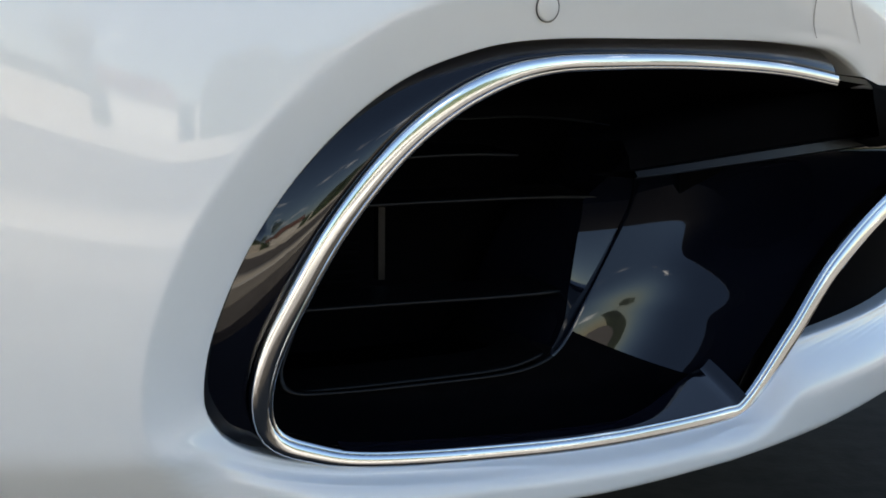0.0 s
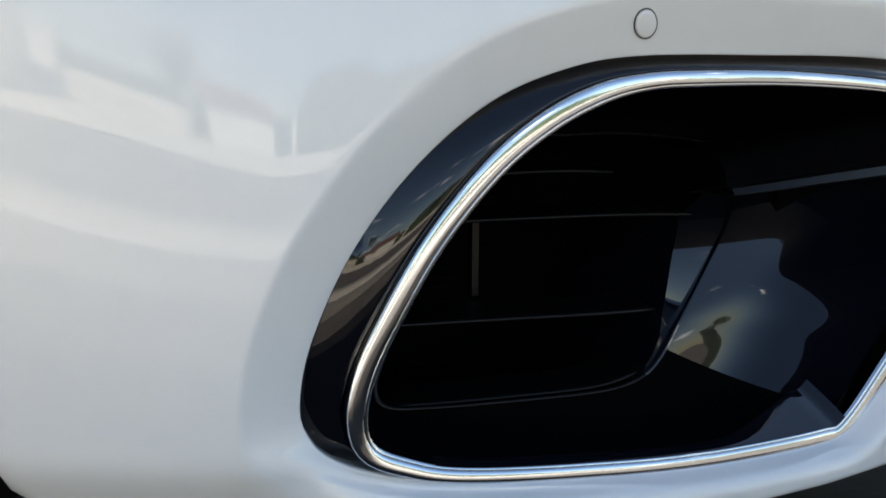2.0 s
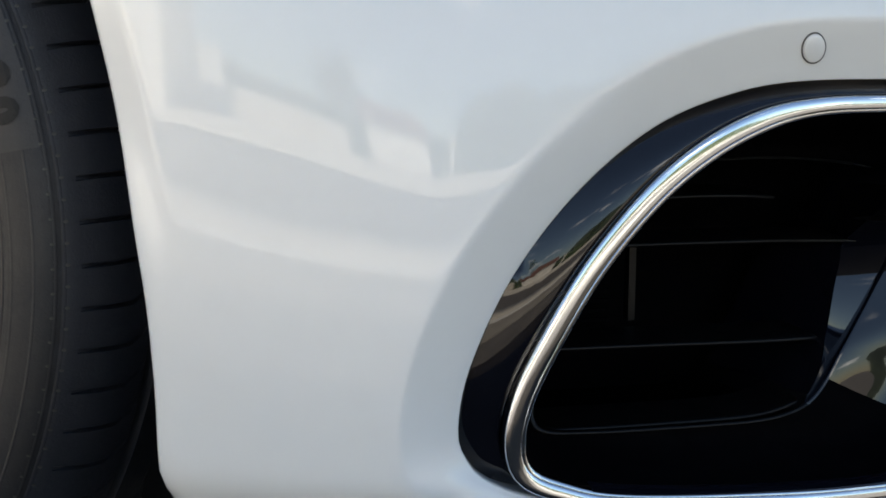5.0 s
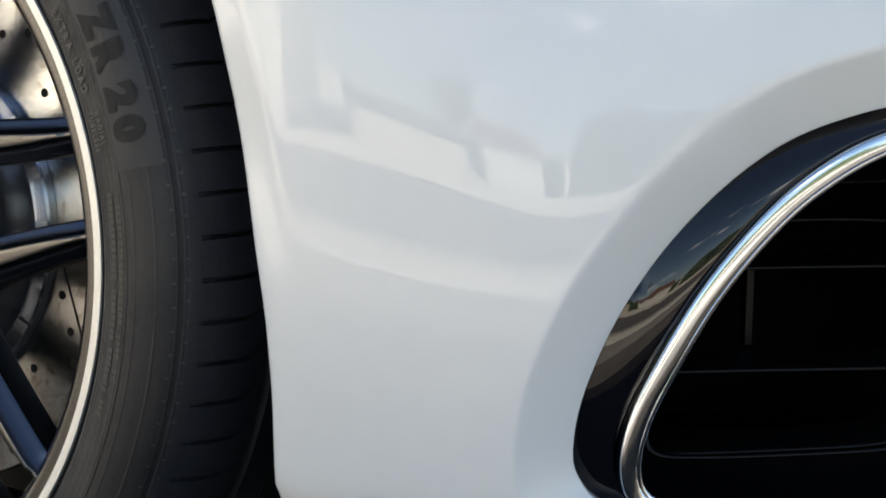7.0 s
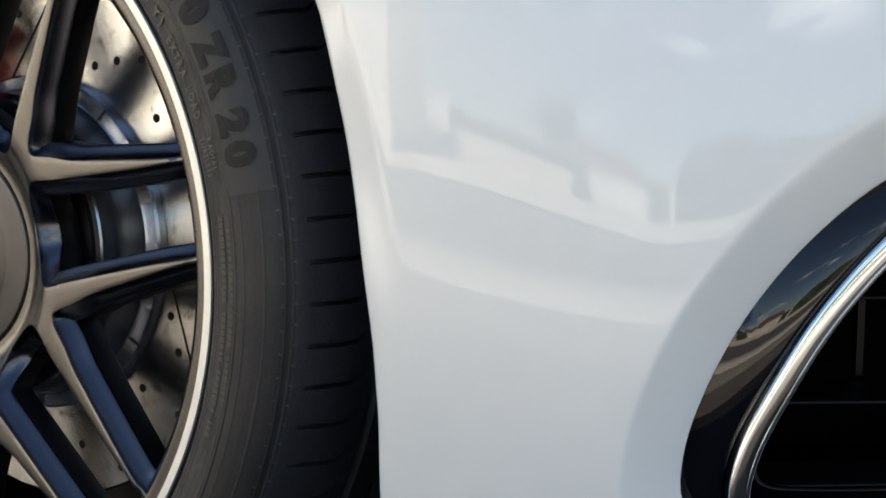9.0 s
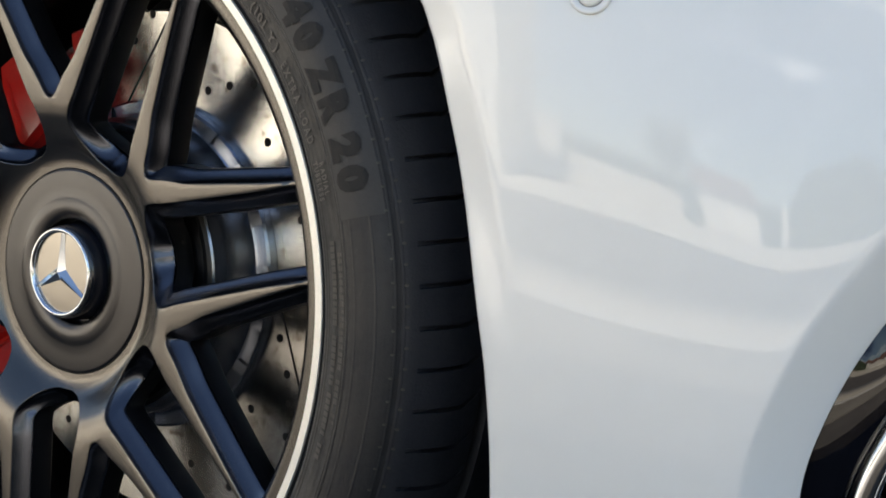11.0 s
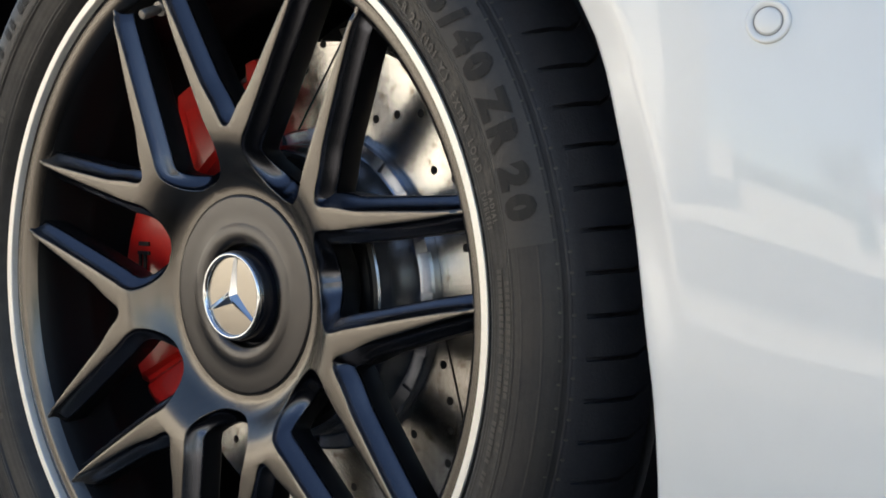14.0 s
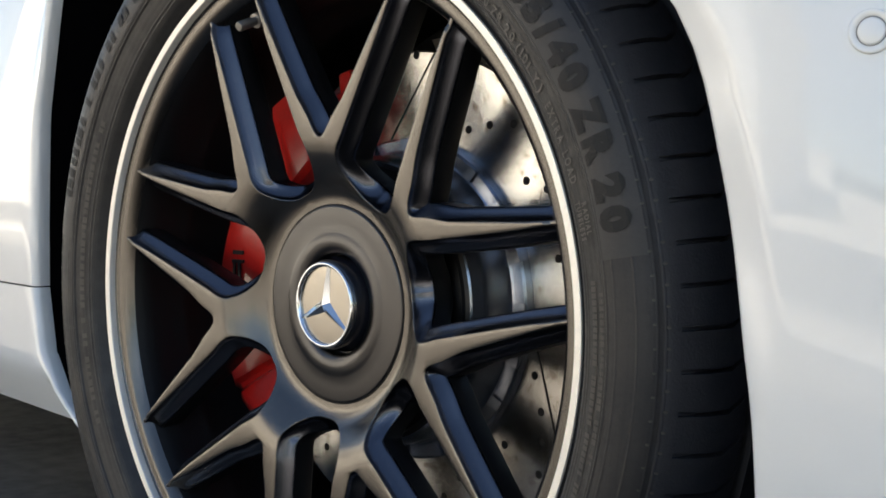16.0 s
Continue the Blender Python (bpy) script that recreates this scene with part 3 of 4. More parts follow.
def slat(pts, off, deep=0.036, thick=0.0016):
    """A thin blade with a rounded front edge, following the bumper's bow."""
    line = evenly(catmull(pts, 10), 40)
    prof = [(-deep, thick), (-0.004, thick * 0.9), (-0.0012, thick * 0.7), (0, 0), (-0.0012, -thick * 0.7), (-0.004, -thick * 0.9), (-deep, -thick)]
    return part("slat", grid([[skin(a, z + dz - o * 0.10, off + o) for o, dz in prof] for a, z in line]), SLAT, intake)


slat([(.335, .3672), (.37, .3682), (.41, .3678), (.45, .366)], -0.128)
slat([(.300, .3415), (.37, .3415), (.46, .3400), (.545, .3350)], -0.116)
slat([(.258, .2865), (.33, .2860), (.42, .2842), (.486, .2832)], -0.092)
slat([(.245, .2425), (.33, .2422), (.40, .2430), (.440, .2500)], -0.079)
# vertical bar and cooler mesh seen behind the slats
for k in range(8):
    z = 0.29 + k * 0.006
    part("cooler_fin", join(([skin(a, z + dz, -0.158 + o) for a in (.295, .325) for o in (0, .003) for dz in (0, .0022)],
                             [(0, 1, 3, 2), (4, 6, 7, 5), (0, 4, 5, 1), (2, 3, 7, 6), (0, 2, 6, 4), (1, 5, 7, 3)])), DUCT, intake, smooth=False)
part("bracket", ([skin(a, z, -0.157 + o) for a in (.337, .342) for o in (0, .008) for z in (.291, .337)],
                 [(0, 1, 3, 2), (4, 6, 7, 5), (0, 4, 5, 1), (2, 3, 7, 6), (0, 2, 6, 4), (1, 5, 7, 3)]), SLAT, intake, "upright dark bracket", smooth=False)
# upper vane that crosses the funnel towards the nose
top_line, low_line = evenly(catmull([(.484, .3765), (.571, .392), (.66, .4005), (.73, .404), (.85, .4035), (1.0, .402)], 8), 44), evenly(catmull([(.488, .3545), (.60, .3595), (.70, .3625), (.83, .3635), (.95, .363), (1.08, .362)], 8), 44)
rows, low = [], []
for k, (p, q) in enumerate(zip(top_line, low_line)):
    o = -0.066 + 0.034 * min(1.0, k / 22)
    rows.append([skin(*p, o - 0.05), skin(*p, o), skin(*(p + (q - p) * .4), o + .004), skin(*(p + (q - p) * .76), o + .004)])
    low.append([skin(*(p + (q - p) * .76), o + .004), skin(*(p + (q - p) * .80), o + .008), skin(*(p + (q - p) * .95), o + .010), skin(*q, o + .006), skin(*q, o - 0.03)])
part("upper_vane", grid(rows), DUCT, intake, "black vane crossing the intake")
part("vane_edge", grid(low), SLAT, intake, "satin lower edge of the vane", sharp=40)
rows = []
for a, z, h in trim:
    if a > 0.562 and z < 0.36 and len(rows) < 60:
        rows.append([skin(a, z + 0.002, -0.020), skin(a + 0.004, min(z, 0.243) + (max(z, 0.243) - 0.243) * 0.5, -0.026), skin(a + 0.008, min(z - 0.004, 0.236), -0.030)])
rows.append([skin(1.37, .40, -0.02), skin(1.37, .30, -0.026), skin(1.37, .236, -0.03)])
part("centre_grille", grid(rows), DUCT, intake, "black middle intake behind the chrome")
part("grille_back", grid([[skin(a, z, o) for z, o in ((.44, -.11), (.33, -.11), (.225, -.10), (.222, -.02))] for a in np.linspace(.60, 1.37, 14)]), DUCT, intake, "black space behind the middle intake")
blade = [(.668, .4085), (.70, .4025), (.80, .401), (1.1, .40)]
part("nose_blade", grid([[skin(a - (dz - .006) * 0.8, z + dz, o) for dz, o in ((.006, -.03), (.004, -.012), (-.002, -.008), (-.036, -.012), (-.040, -.03))] for a, z in evenly(catmull(blade, 6), 16)]), DUCT, intake, "dark grey blade below the nose")
# glossy ledge between the shelf and the chrome, widening to the corner
ledge = []
for (a, z, h), i0 in zip(trim, inward):
    if z < 0.2315 and 0.262 < a < 0.553:
        wide = 0.0035 + 0.0165 * float(step(.44, .552, a))
        p = np.array((a, z)) + i0 * h * 1.1
        ledge.append([skin(*(p + np.array((-0.35, 1.0)) * wide * t), -0.0105 - 1.1 * wide * t - 0.004 * t * t) for t in (0, .2, .4, .6, .8, .95, 1.0)])
part("ledge", grid(ledge), GLOSS, intake, "gloss black ledge above the lower chrome")

# ---- flank behind the wheel, sill, liner ----
FLANK = 0.025
arch_back = lambda z: float(np.interp(z, [.20, .21, .23, .27, .333, .40, .51, .63], [-.35, -.372, -.416, -.454, -.472, -.473, -.469, -.435]))


def flank(z0, z1, n, roll):
    rows = []
    for k in range(n + 1):
        z = z0 + (z1 - z0) * k / n
        e = arch_back(z)
        row = [side(e - 0.003, FLANK - 0.020, z), side(e, FLANK - 0.009, z), side(e - 0.003, FLANK - 0.003, z)]
        row += [side(e - d, FLANK - (0.0 if d > 0.03 else 0.001) - roll(z), z) for d in (.012, .03, .08, .16, .3, .5, .8, 1.1)]
        rows.append(row)
    return grid(rows)


fender = part("fender", flank(.3345, .70, 20, lambda z: 0.25 * (z - .42) ** 2), WHITE, car, "glossy white front wing behind the wheel")
over = [[side(f, FLANK - 0.004 - 0.02 * k, .70 + .05 * k) for f in np.linspace(-1.5, .45, 20)] for k in range(3)]
part("wing_top", grid(over), WHITE, fender)
sill = part("side_sill", flank(.2, .333, 12, lambda z: 0.55 * max(0, .25 - z)), WHITE, car, "white side sill under the wing")
part("sill_floor", grid([[side(f, n, .2) for n in (FLANK - .03, -.3)] for f in (-1.5, -.9, -.345)]), SATIN, sill)
# the rest of the shell, closed round the back: bonnet, screen, roof and tail
def shell(f):
    """Half width at the shoulder, shoulder height and crown height, f metres ahead of the wheel."""
    at = [-4.06, -3.95, -3.6, -2.9, -2.2, -1.75, -0.95, -0.3, 0.3, 0.62, 0.86]
    wide = [.74, .82, .865, .875, .875, .875, .87, .865, .855, .78, .60]
    low = [.86, .90, .93, .93, .92, .91, .88, .84, .80, .79, .785]
    top = [.98, 1.04, 1.16, 1.42, 1.45, 1.38, 1.00, .95, .88, .845, .81]
    return [float(np.interp(f, at, q)) for q in (wide, low, top)]


def shell_rows(f0, f1, n, power):
    rows = []
    for f in np.linspace(f0, f1, n):
        wide, low, top = shell(f)
        rows.append([side(f, -.875 + wide * math.cos(t), low + (top - low) * max(0.0, math.sin(t)) ** power) for t in np.linspace(0, math.pi, 21)])
    return rows


part("bonnet", grid(shell_rows(-.95, .86, 16, .55)), WHITE, car, "white bonnet over the engine bay")
part("windscreen", grid(shell_rows(-1.75, -.95, 8, .35)), GLOSS, car, "dark tinted windscreen")
part("roof", grid(shell_rows(-4.06, -1.75, 20, .35)), WHITE, car, "white roof and tail")
for name, n_low, n_high in (("near_flank", FLANK - .012, -.004), ("far_flank", -1.775, -1.745)):
    start = -1.58 if name == "near_flank" else .45
    part(name, grid([[side(f, n_low + (n_high - n_low) * step(.6, 1, k / 5) - (.02 if k == 0 else 0) * (1 if n_low > -1 else -1), .2 + (shell(f)[1] - .2) * k / 5) for k in range(6)] for f in np.linspace(-4.02, start, 16)]), WHITE, car)
part("shoulder", grid([[side(f, FLANK - .046, .80), side(f, -.004, shell(f)[1])] for f in np.linspace(-1.6, .45, 16)]), WHITE, car)
part("tail_panel", grid([[side(-4.04, n, z) for n in np.linspace(.0, -1.75, 8)] for z in (.2, .5, .87)]), WHITE, car)
part("nose_top", grid([[skin(a, .62, swell(a, .62)), (float(np.interp(a, RUN, LINE[:, 0])) - .12, float(np.interp(a, RUN, LINE[:, 1])) + .12, .79)] for a in np.linspace(-.08, 1.38, 30)]), WHITE, car)
part("underbody", grid([[side(f, n, .185) for n in (-.34, -.9, -1.74)] for f in (-4.0, -2, -.5, .4, .8)]), SATIN, car, "black undertray")
liner_rows = [[(.412 * math.cos(t), y, .35 + .412 * math.sin(t)) for y in [(-.015 if t < 1.5 else .085) + (.36 - (-.015 if t < 1.5 else .085)) * q / 5 for q in range(6)]] for t in [radians(-24 + 228 * k / 60) for k in range(61)]]
liner = part("wheel_arch_liner", grid(liner_rows), SATIN, car, "black felt-like wheel arch liner")
part("inner_wall", grid([[(r * math.cos(t), .345, .35 + r * math.sin(t)) for r in (.02, .2, .43)] for t in [k * math.tau / 48 for k in range(48)]], closed_rows=True), SATIN, liner)

rear = [[side(arch_back(z) - 0.006 + d, FLANK - n, z) for d, n in ((0, .014), (.001, .040), (.006, .10), (.012, .25), (.02, .36))] for z in np.linspace(.2, .70, 18)]
part("rear_liner", grid(rear), DUCT, liner, "black rear edge of the liner")

# ---- wheel, turned about its hub; y runs inboard ----
HUB = (0, 0, .348)


def on_hub(ob):
    """Sets a part on the hub, which is toed and cambered a little."""
    ob.location, ob.rotation_euler, ob.scale = HUB, (radians(.55), 0, radians(-1.28)), (1.02, 1.02, 1.02)


barrel = [(.2642, .0012), (.2635, .0048), (.2617, .0048), (.2610, .0040), (.2604, .0049), (.2594, .0052), (.2560, .0054), (.2535, .0057), (.2520, .0066), (.2495, .0085), (.2472, .0110), (.2458, .0135)]
wheel = part("wheel", revolve(barrel, 180), GUNMETAL, car, "dark gunmetal alloy wheel with seven forked spokes", sharp=55)
part("inner_barrel", revolve([(.2458, .0135), (.2440, .0175), (.2424, .0225), (.2405, .0320), (.2395, .0440), (.2380, .050), (.2365, .056), (.2350, .060), (.2356, .063), (.2345, .07), (.2350, .10), (.2318, .104), (.2318, .118), (.2350, .122), (.2350, .20), (.245, .23), (.262, .245)], 160), BARREL, wheel, "dark inside of the rim, shade put in its colour", sharp=55)
on_hub(wheel)
part("rim_lip", revolve([(.2632, .005), (.2634, .0002), (.2637, -.0008), (.2642, -.0012), (.2668, -.0014), (.2692, -.0016), (.2696, -.0013), (.2697, -.0004), (.2697, .006)], 220), MACHINED, wheel, "bright machined rim edge", sharp=25)
part("bead_gap", revolve([(.2697, -.0002), (.2712, -.0004), (.2718, .004)], 200), HOLE, wheel, "dark gap between rim edge and tyre")

# tyre with lateral slots cut in the shoulder
PITCHES = 87
PROFILE = [(.2660, .010), (.2690, .003), (.2740, -.0015), (.2762, -.0062), (.2790, -.0085), (.2850, -.0112), (.2945, -.0145), (.2975, -.0149), (.2990, -.0162), (.3050, -.0170), (.3130, -.0168),
           (.3220, -.0145), (.3290, -.0108), (.3312, -.0086), (.3325, -.0058), (.3338, -.0050), (.3360, -.0025), (.3390, .0030), (.3425, .0095), (.3458, .0170), (.3482, .0260), (.3497, .0380), (.3504, .0500),
           (.3506, .0560), (.3440, .0575), (.3440, .0660), (.3508, .0675), (.3512, .0950), (.3440, .0965), (.3440, .1060), (.3512, .1075), (.351, .150), (.344, .152), (.344, .161), (.351, .163), (.348, .205), (.342, .225),
           (.328, .242), (.30, .25), (.268, .236)]
rows = []
for k in range(PITCHES):
    base = 360.0 / PITCHES * k + 1.6
    for d, cut in ((0.0, 0.0), (0.10, 1.0), (0.42, 1.0), (0.52, 0.0), (1.5, 0.0), (2.5, 0.0), (3.4, 0.0)):
        row = []
        for j, (r, y) in enumerate(PROFILE):
            lift = 0.0
            if cut and 18 <= j <= 22:
                lift = (0.0022, 0.0050, 0.0062, 0.0062, 0.0045)[j - 18]
            t = radians(base + d + (0.9 * max(0, j - 21) if 21 <= j <= 23 else 0))
            row.append(((r - lift) * math.cos(t), y + lift * 0.3, max(-.3395, (r - lift) * math.sin(t))))      # flattened where it stands
        rows.append(row)
tyre = part("tyre", grid(rows, closed_rows=True), RUBBER, wheel, "black low-profile tyre with dusty sidewall and moulded lettering", sharp=38)


def on_sidewall(r, ang, lift=0.0006):
    y = float(np.interp(r, [q[0] for q in PROFILE[:17]], [q[1] for q in PROFILE[:17]]))
    return (r * math.cos(radians(ang)), y - lift, r * math.sin(radians(ang)))


# smooth band under the large lettering
band = grid([[on_sidewall(r, a, 0.0007) for r in np.linspace(.3015, .3295, 9)] for a in np.linspace(9.3, 62, 60)])
part("size_band", band, RUBBER_BAND, wheel, "smooth raised band under the size marking")
band = grid([[on_sidewall(r, a, 0.0006) for r in np.linspace(.3015, .3295, 9)] for a in np.linspace(120, 172, 60)])
part("name_band", band, RUBBER_BAND, wheel)


def lettering(text, r_mid, height, start, stop, mat, lift, gap=1.0, bold=0.03):
    """A word bent round the sidewall, read clockwise, tops outward, from one angle to another."""
    glyphs, total = [], 0.0
    for ch in text:
        if ch == " ":
            total += 0.45
            continue
        cu = bpy.data.curves.new("letter", "FONT")
        cu.body, cu.size, cu.resolution_u, cu.offset = ch, 1.0, 3, bold
        tmp = bpy.data.objects.new("letter", cu)
        me = bpy.data.meshes.new_from_object(tmp)
        fine = bmesh.new()
        fine.from_mesh(me)
        for _ in range(4):
            bmesh.ops.triangulate(fine, faces=fine.faces)
            bmesh.ops.subdivide_edges(fine, edges=[e for e in fine.edges if e.calc_length() > 0.13], cuts=1)
        bmesh.ops.triangulate(fine, faces=fine.faces)
        fine.to_mesh(me)
        fine.free()
        v = np.array([tuple(q.co) for q in me.vertices])
        v[:, 0] += total - v[:, 0].min()
        total = v[:, 0].max() + 0.12 * gap
        glyphs.append((v, [tuple(p.vertices) for p in me.polygons]))
        bpy.data.objects.remove(tmp)
        bpy.data.meshes.remove(me)
        bpy.data.curves.remove(cu)
    k, turn = height / 0.69, (start - stop) / (total - 0.12 * gap)
    for v, faces in glyphs:
        top = [on_sidewall(r_mid - height / 2 + y * k, start - x * turn, lift) for x, y, _ in v]
        part("letter", (top, faces), mat, wheel, smooth=False)


lettering("255/40", .3143, .0170, 46.6, 28.15, LETTER, .0014, 1.0, .072)
lettering("ZR", .3143, .0170, 26.7, 19.7, LETTER, .0014, 1.0, .072)
lettering("20", .3143, .0170, 18.2, 12.0, LETTER, .0014, 1.0, .072)
SMALL = material("small_letter", (0.085, 0.078, 0.070), 0.5, vary=0.3, scale=80)
for word, a0, a1 in (("255/40", 52.3, 45.3), ("ZR", 44.5, 42.1), ("20", 41.2, 38.9), ("(101 Y)", 38.0, 31.2), ("EXTRA", 29.3, 24.1), ("LOAD", 22.9, 18.9)):
    lettering(word, .2875, .0064, a0, a1, SMALL, .0009, 2.0)
lettering("RADIAL", .2925, .0046, 16.3, 12.5, SMALL, .0008, 2.0)
lettering("TUBELESS", .2862, .0046, 16.7, 12.0, SMALL, .0008, 2.0)


def bars(r, h, start, stop, count, mat, lift, seed):
    """Plain bars in place of writing that cannot be read."""
    rnd = random.Random(seed)
    w = (stop - start) / count
    for k in range(count):
        if rnd.random() < 0.14:
            continue
        a0 = start + k * w
        a1 = a0 + w * rnd.uniform(0.5, 0.8)
        part("moulded_bar", grid([[on_sidewall(r - h / 2 + h * j, a0 + (a1 - a0) * i / 2, lift) for j in (0, 0.5, 1)] for i in range(3)]), mat, wheel, smooth=False)


FAINT = material("faint_letter", (0.046, 0.042, 0.037), 0.5, vary=0.3, scale=80)
bars(.2895, .0045, -19, 7.5, 34, FAINT, .0007, 3)
bars(.2965, .0040, -14, 7.0, 26, FAINT, .0007, 4)
bars(.3140, .0115, 124, 166, 24, LETTER, .0013, 5)
bars(.2890, .0045, 150, 205, 40, FAINT, .0007, 6)
# raised ribs and fine vent pips round the shoulder
for r, h in ((.2800, .0004), (.2828, .0004), (.2985, .0006), (.3008, .0005), (.3072, .0002), (.3205, .0003), (.3305, .0004), (.3335, .0007)):
    part("sidewall_rib", revolve([(r - .0010, float(on_sidewall(r - .0010, 0, 0)[1])), (r - .0004, float(on_sidewall(r, 0, h)[1])), (r + .0004, float(on_sidewall(r, 0, h)[1])), (r + .0010, float(on_sidewall(r + .0010, 0, 0)[1]))], 200), RUBBER, wheel)

def shoulder_pips():
    verts, faces = [], []
    for r, count, size in ((.3300, 150, .0009), (.3352, 174, .0010)):
        for k in range(count):
            a0 = 360 / count * k
            k0 = len(verts)
            verts += [on_sidewall(r + size * math.cos(q), a0 + math.degrees(size * math.sin(q) / r), .0008) for q in [j * math.tau / 8 for j in range(8)]]
            verts.append(on_sidewall(r, a0, .0013))
            faces += [(k0 + j, k0 + (j + 1) % 8, k0 + 8) for j in range(8)]
    return verts, faces


tagged(part("vent_pip", shoulder_pips(), FAINT, wheel), "tiny moulded pips round the tyre shoulder", kind="stuff")

# spokes: stem from the hub, then two arms; drawn in (u outward, v across)
PHASE, TURN = 86.0, 360 / 7
EDGE_OUT = catmull([(.0793, .0382), (.0812, .0338), (.0842, .0292), (.0885, .0245), (.094, .0204), (.100, .0173), (.107, .0153), (.114, .0154), (.122, .0190), (.130, .0242), (.145, .0325), (.175, .0487), (.205, .0647), (.232, .0783), (.244, .0859), (.252, .0934)], 6)
EDGE_OUT = np.vstack([[(.0745, .0359)], EDGE_OUT])
EDGE_IN = catmull([(.1285, .0), (.1295, .0030), (.134, .0075), (.146, .0155), (.17, .0315), (.20, .0505), (.23, .0690), (.243, .0755), (.252, .0775)], 6)


FALL = catmull([(.05, .0366), (.066, .0360), (.076, .0355), (.083, .0345), (.090, .0308), (.097, .0252), (.104, .0200), (.111, .0157), (.118, .0131), (.13, .0112), (.16, .0092), (.20, .0068), (.232, .0053), (.242, .0052), (.2455, .0066), (.250, .0070), (.262, .0068)], 8)


def face_y(u, v):
    return float(np.interp(math.hypot(u, v), FALL[:, 0], FALL[:, 1]))


def spoke_mesh():
    out_v = lambda u: float(np.interp(u, EDGE_OUT[:, 0], EDGE_OUT[:, 1]))
    in_v = lambda u: float(np.interp(u + .0020, EDGE_IN[:, 0], EDGE_IN[:, 1])) + .0032 * float(step(.137, .160, u)) + .0016 * float(step(.16, .245, u))
    crown = lambda u: 0.00025 * float(step(.080, .100, u))
    sheets, chamfers, sides = [], [], []
    us = [.0745, .0755, .0765, .0775, .0785] + list(.0793 + (.1265 - .0793) * np.linspace(0, 1, 32) ** 1.4)
    sheets.append(grid([[(u, v * u * .4815, face_y(u, v * u * .4815)) for v in np.linspace(-1, 1, 25)] for u in (.055, .060, .065, .070, .0745)]))
    sheets.append(grid([[(u, v * out_v(u), face_y(u, v * out_v(u)) + crown(u) * v ** 4) for v in np.linspace(-1, 1, 25)] for u in us]))
    us2 = list(.1265 + (.252 - .1265) * np.linspace(0, 1, 40) ** 1.4)
    for s in (-1, 1):
        rows = []
        for u in us2:
            a, b = in_v(u), out_v(u)
            rows.append([(u, s * (a + (b - a) * t), face_y(u, a + (b - a) * t) + crown(u) * (2 * t - 1) ** 4) for t in np.linspace(0, 1, 7)])
        sheets.append(grid(rows))
    def wall(line, way):
        d = np.gradient(np.array(line), axis=0)
        nrm = np.stack([d[:, 1], -d[:, 0]], 1) * way
        nrm /= np.linalg.norm(nrm, axis=1)[:, None]
        for k, p in enumerate(line):                  # beside the hub the scoops of two neighbours run together
            w = float(step(.088, .0793, p[0]))
            nrm[k] = nrm[k] * (1 - w) + np.array((.901, math.copysign(.434, p[1]))) * w
        def strip(steps):
            mid = lambda u, v: max(-u * .4815, min(u * .4815, v))       # neighbours meet half way
            wide = lambda u: 1 + 0.2 * float(step(.108, .086, u))       # the scoop opens out beside the hub
            return grid([[(p[0] + n0 * e * wide(p[0]), mid(p[0] + n0 * e * wide(p[0]), p[1] + n1 * e * wide(p[0])), face_y(*p) + crown(p[0]) + dy) for e, dy in steps] for p, (n0, n1) in zip(line, nrm)])
        sheets.append(strip(((0, 0), (.0003, .0001), (.0006, .0004))))
        chamfers.append(strip(((.0006, .0004), (.0012, .0020), (.0024, .0044), (.0048, .0072), (.0076, .0092), (.0094, .0104), (.0100, .0112), (.0102, .0125))))
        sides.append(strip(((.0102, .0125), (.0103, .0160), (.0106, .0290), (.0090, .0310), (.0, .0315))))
    outer_r = [(u, out_v(u)) for u in us + us2[1:] if u > .0792]
    outer_l = [(u, -v) for u, v in outer_r]
    inner = [(u, -in_v(u)) for u in us2[::-1]] + [(u, in_v(u)) for u in us2[1:]]
    wall(outer_r, -1), wall(outer_l, 1), wall(inner, 1)
    def turned(q):
        """Swaps the axes and ends every arm at the rim."""
        pts = []
        for u, w, y in q[0]:
            k = min(1.0, .2606 / math.hypot(u, w))
            pts.append((u * k, y, w * k))
        return pts, q[1]
    return turned(join(*sheets)), turned(join(*chamfers)), turned(join(*sides))


face_made, chamfer_made, side_made = spoke_mesh()
first = part("spoke", face_made, GUNMETAL, wheel, "satin titanium-grey spoke face", sharp=12)
first_chamfer = part("spoke_chamfer", chamfer_made, CHAMFER, wheel, "glossy blue-black hollow chamfer of a spoke", sharp=60)
first_side = part("spoke_side", side_made, POCKET, wheel, "black side of a spoke, shade put in its colour", sharp=60)
for k in range(7):
    for name, one in (("spoke", first), ("spoke_chamfer", first_chamfer), ("spoke_side", first_side)):
        ob = one if k == 0 else new(name, one.data)
        ob.parent = wheel
        ob.rotation_euler = (0, -radians(PHASE + TURN * k), 0)
part("hub_plate", revolve([(.0755, .060), (.0755, .0356), (.0752, .0347), (.0745, .0343), (.0735, .0342), (.0640, .0341), (.0560, .0340), (.0540, .0336), (.0520, .0330), (.0503, .0329), (.0490, .0327), (.0470, .0327), (.0450, .0330), (.0430, .0335), (.0412, .0342), (.0396, .0352), (.0388, .0366), (.0386, .0470), (.020, .0470)], 160),
     HUB_METAL, wheel, "smooth round dark hub plate", sharp=30)
part("hub_groove", revolve([(.0754, .0352), (.0764, .0350), (.0766, .0366)], 160), HOLE, wheel, "thin dark seam round the hub plate")
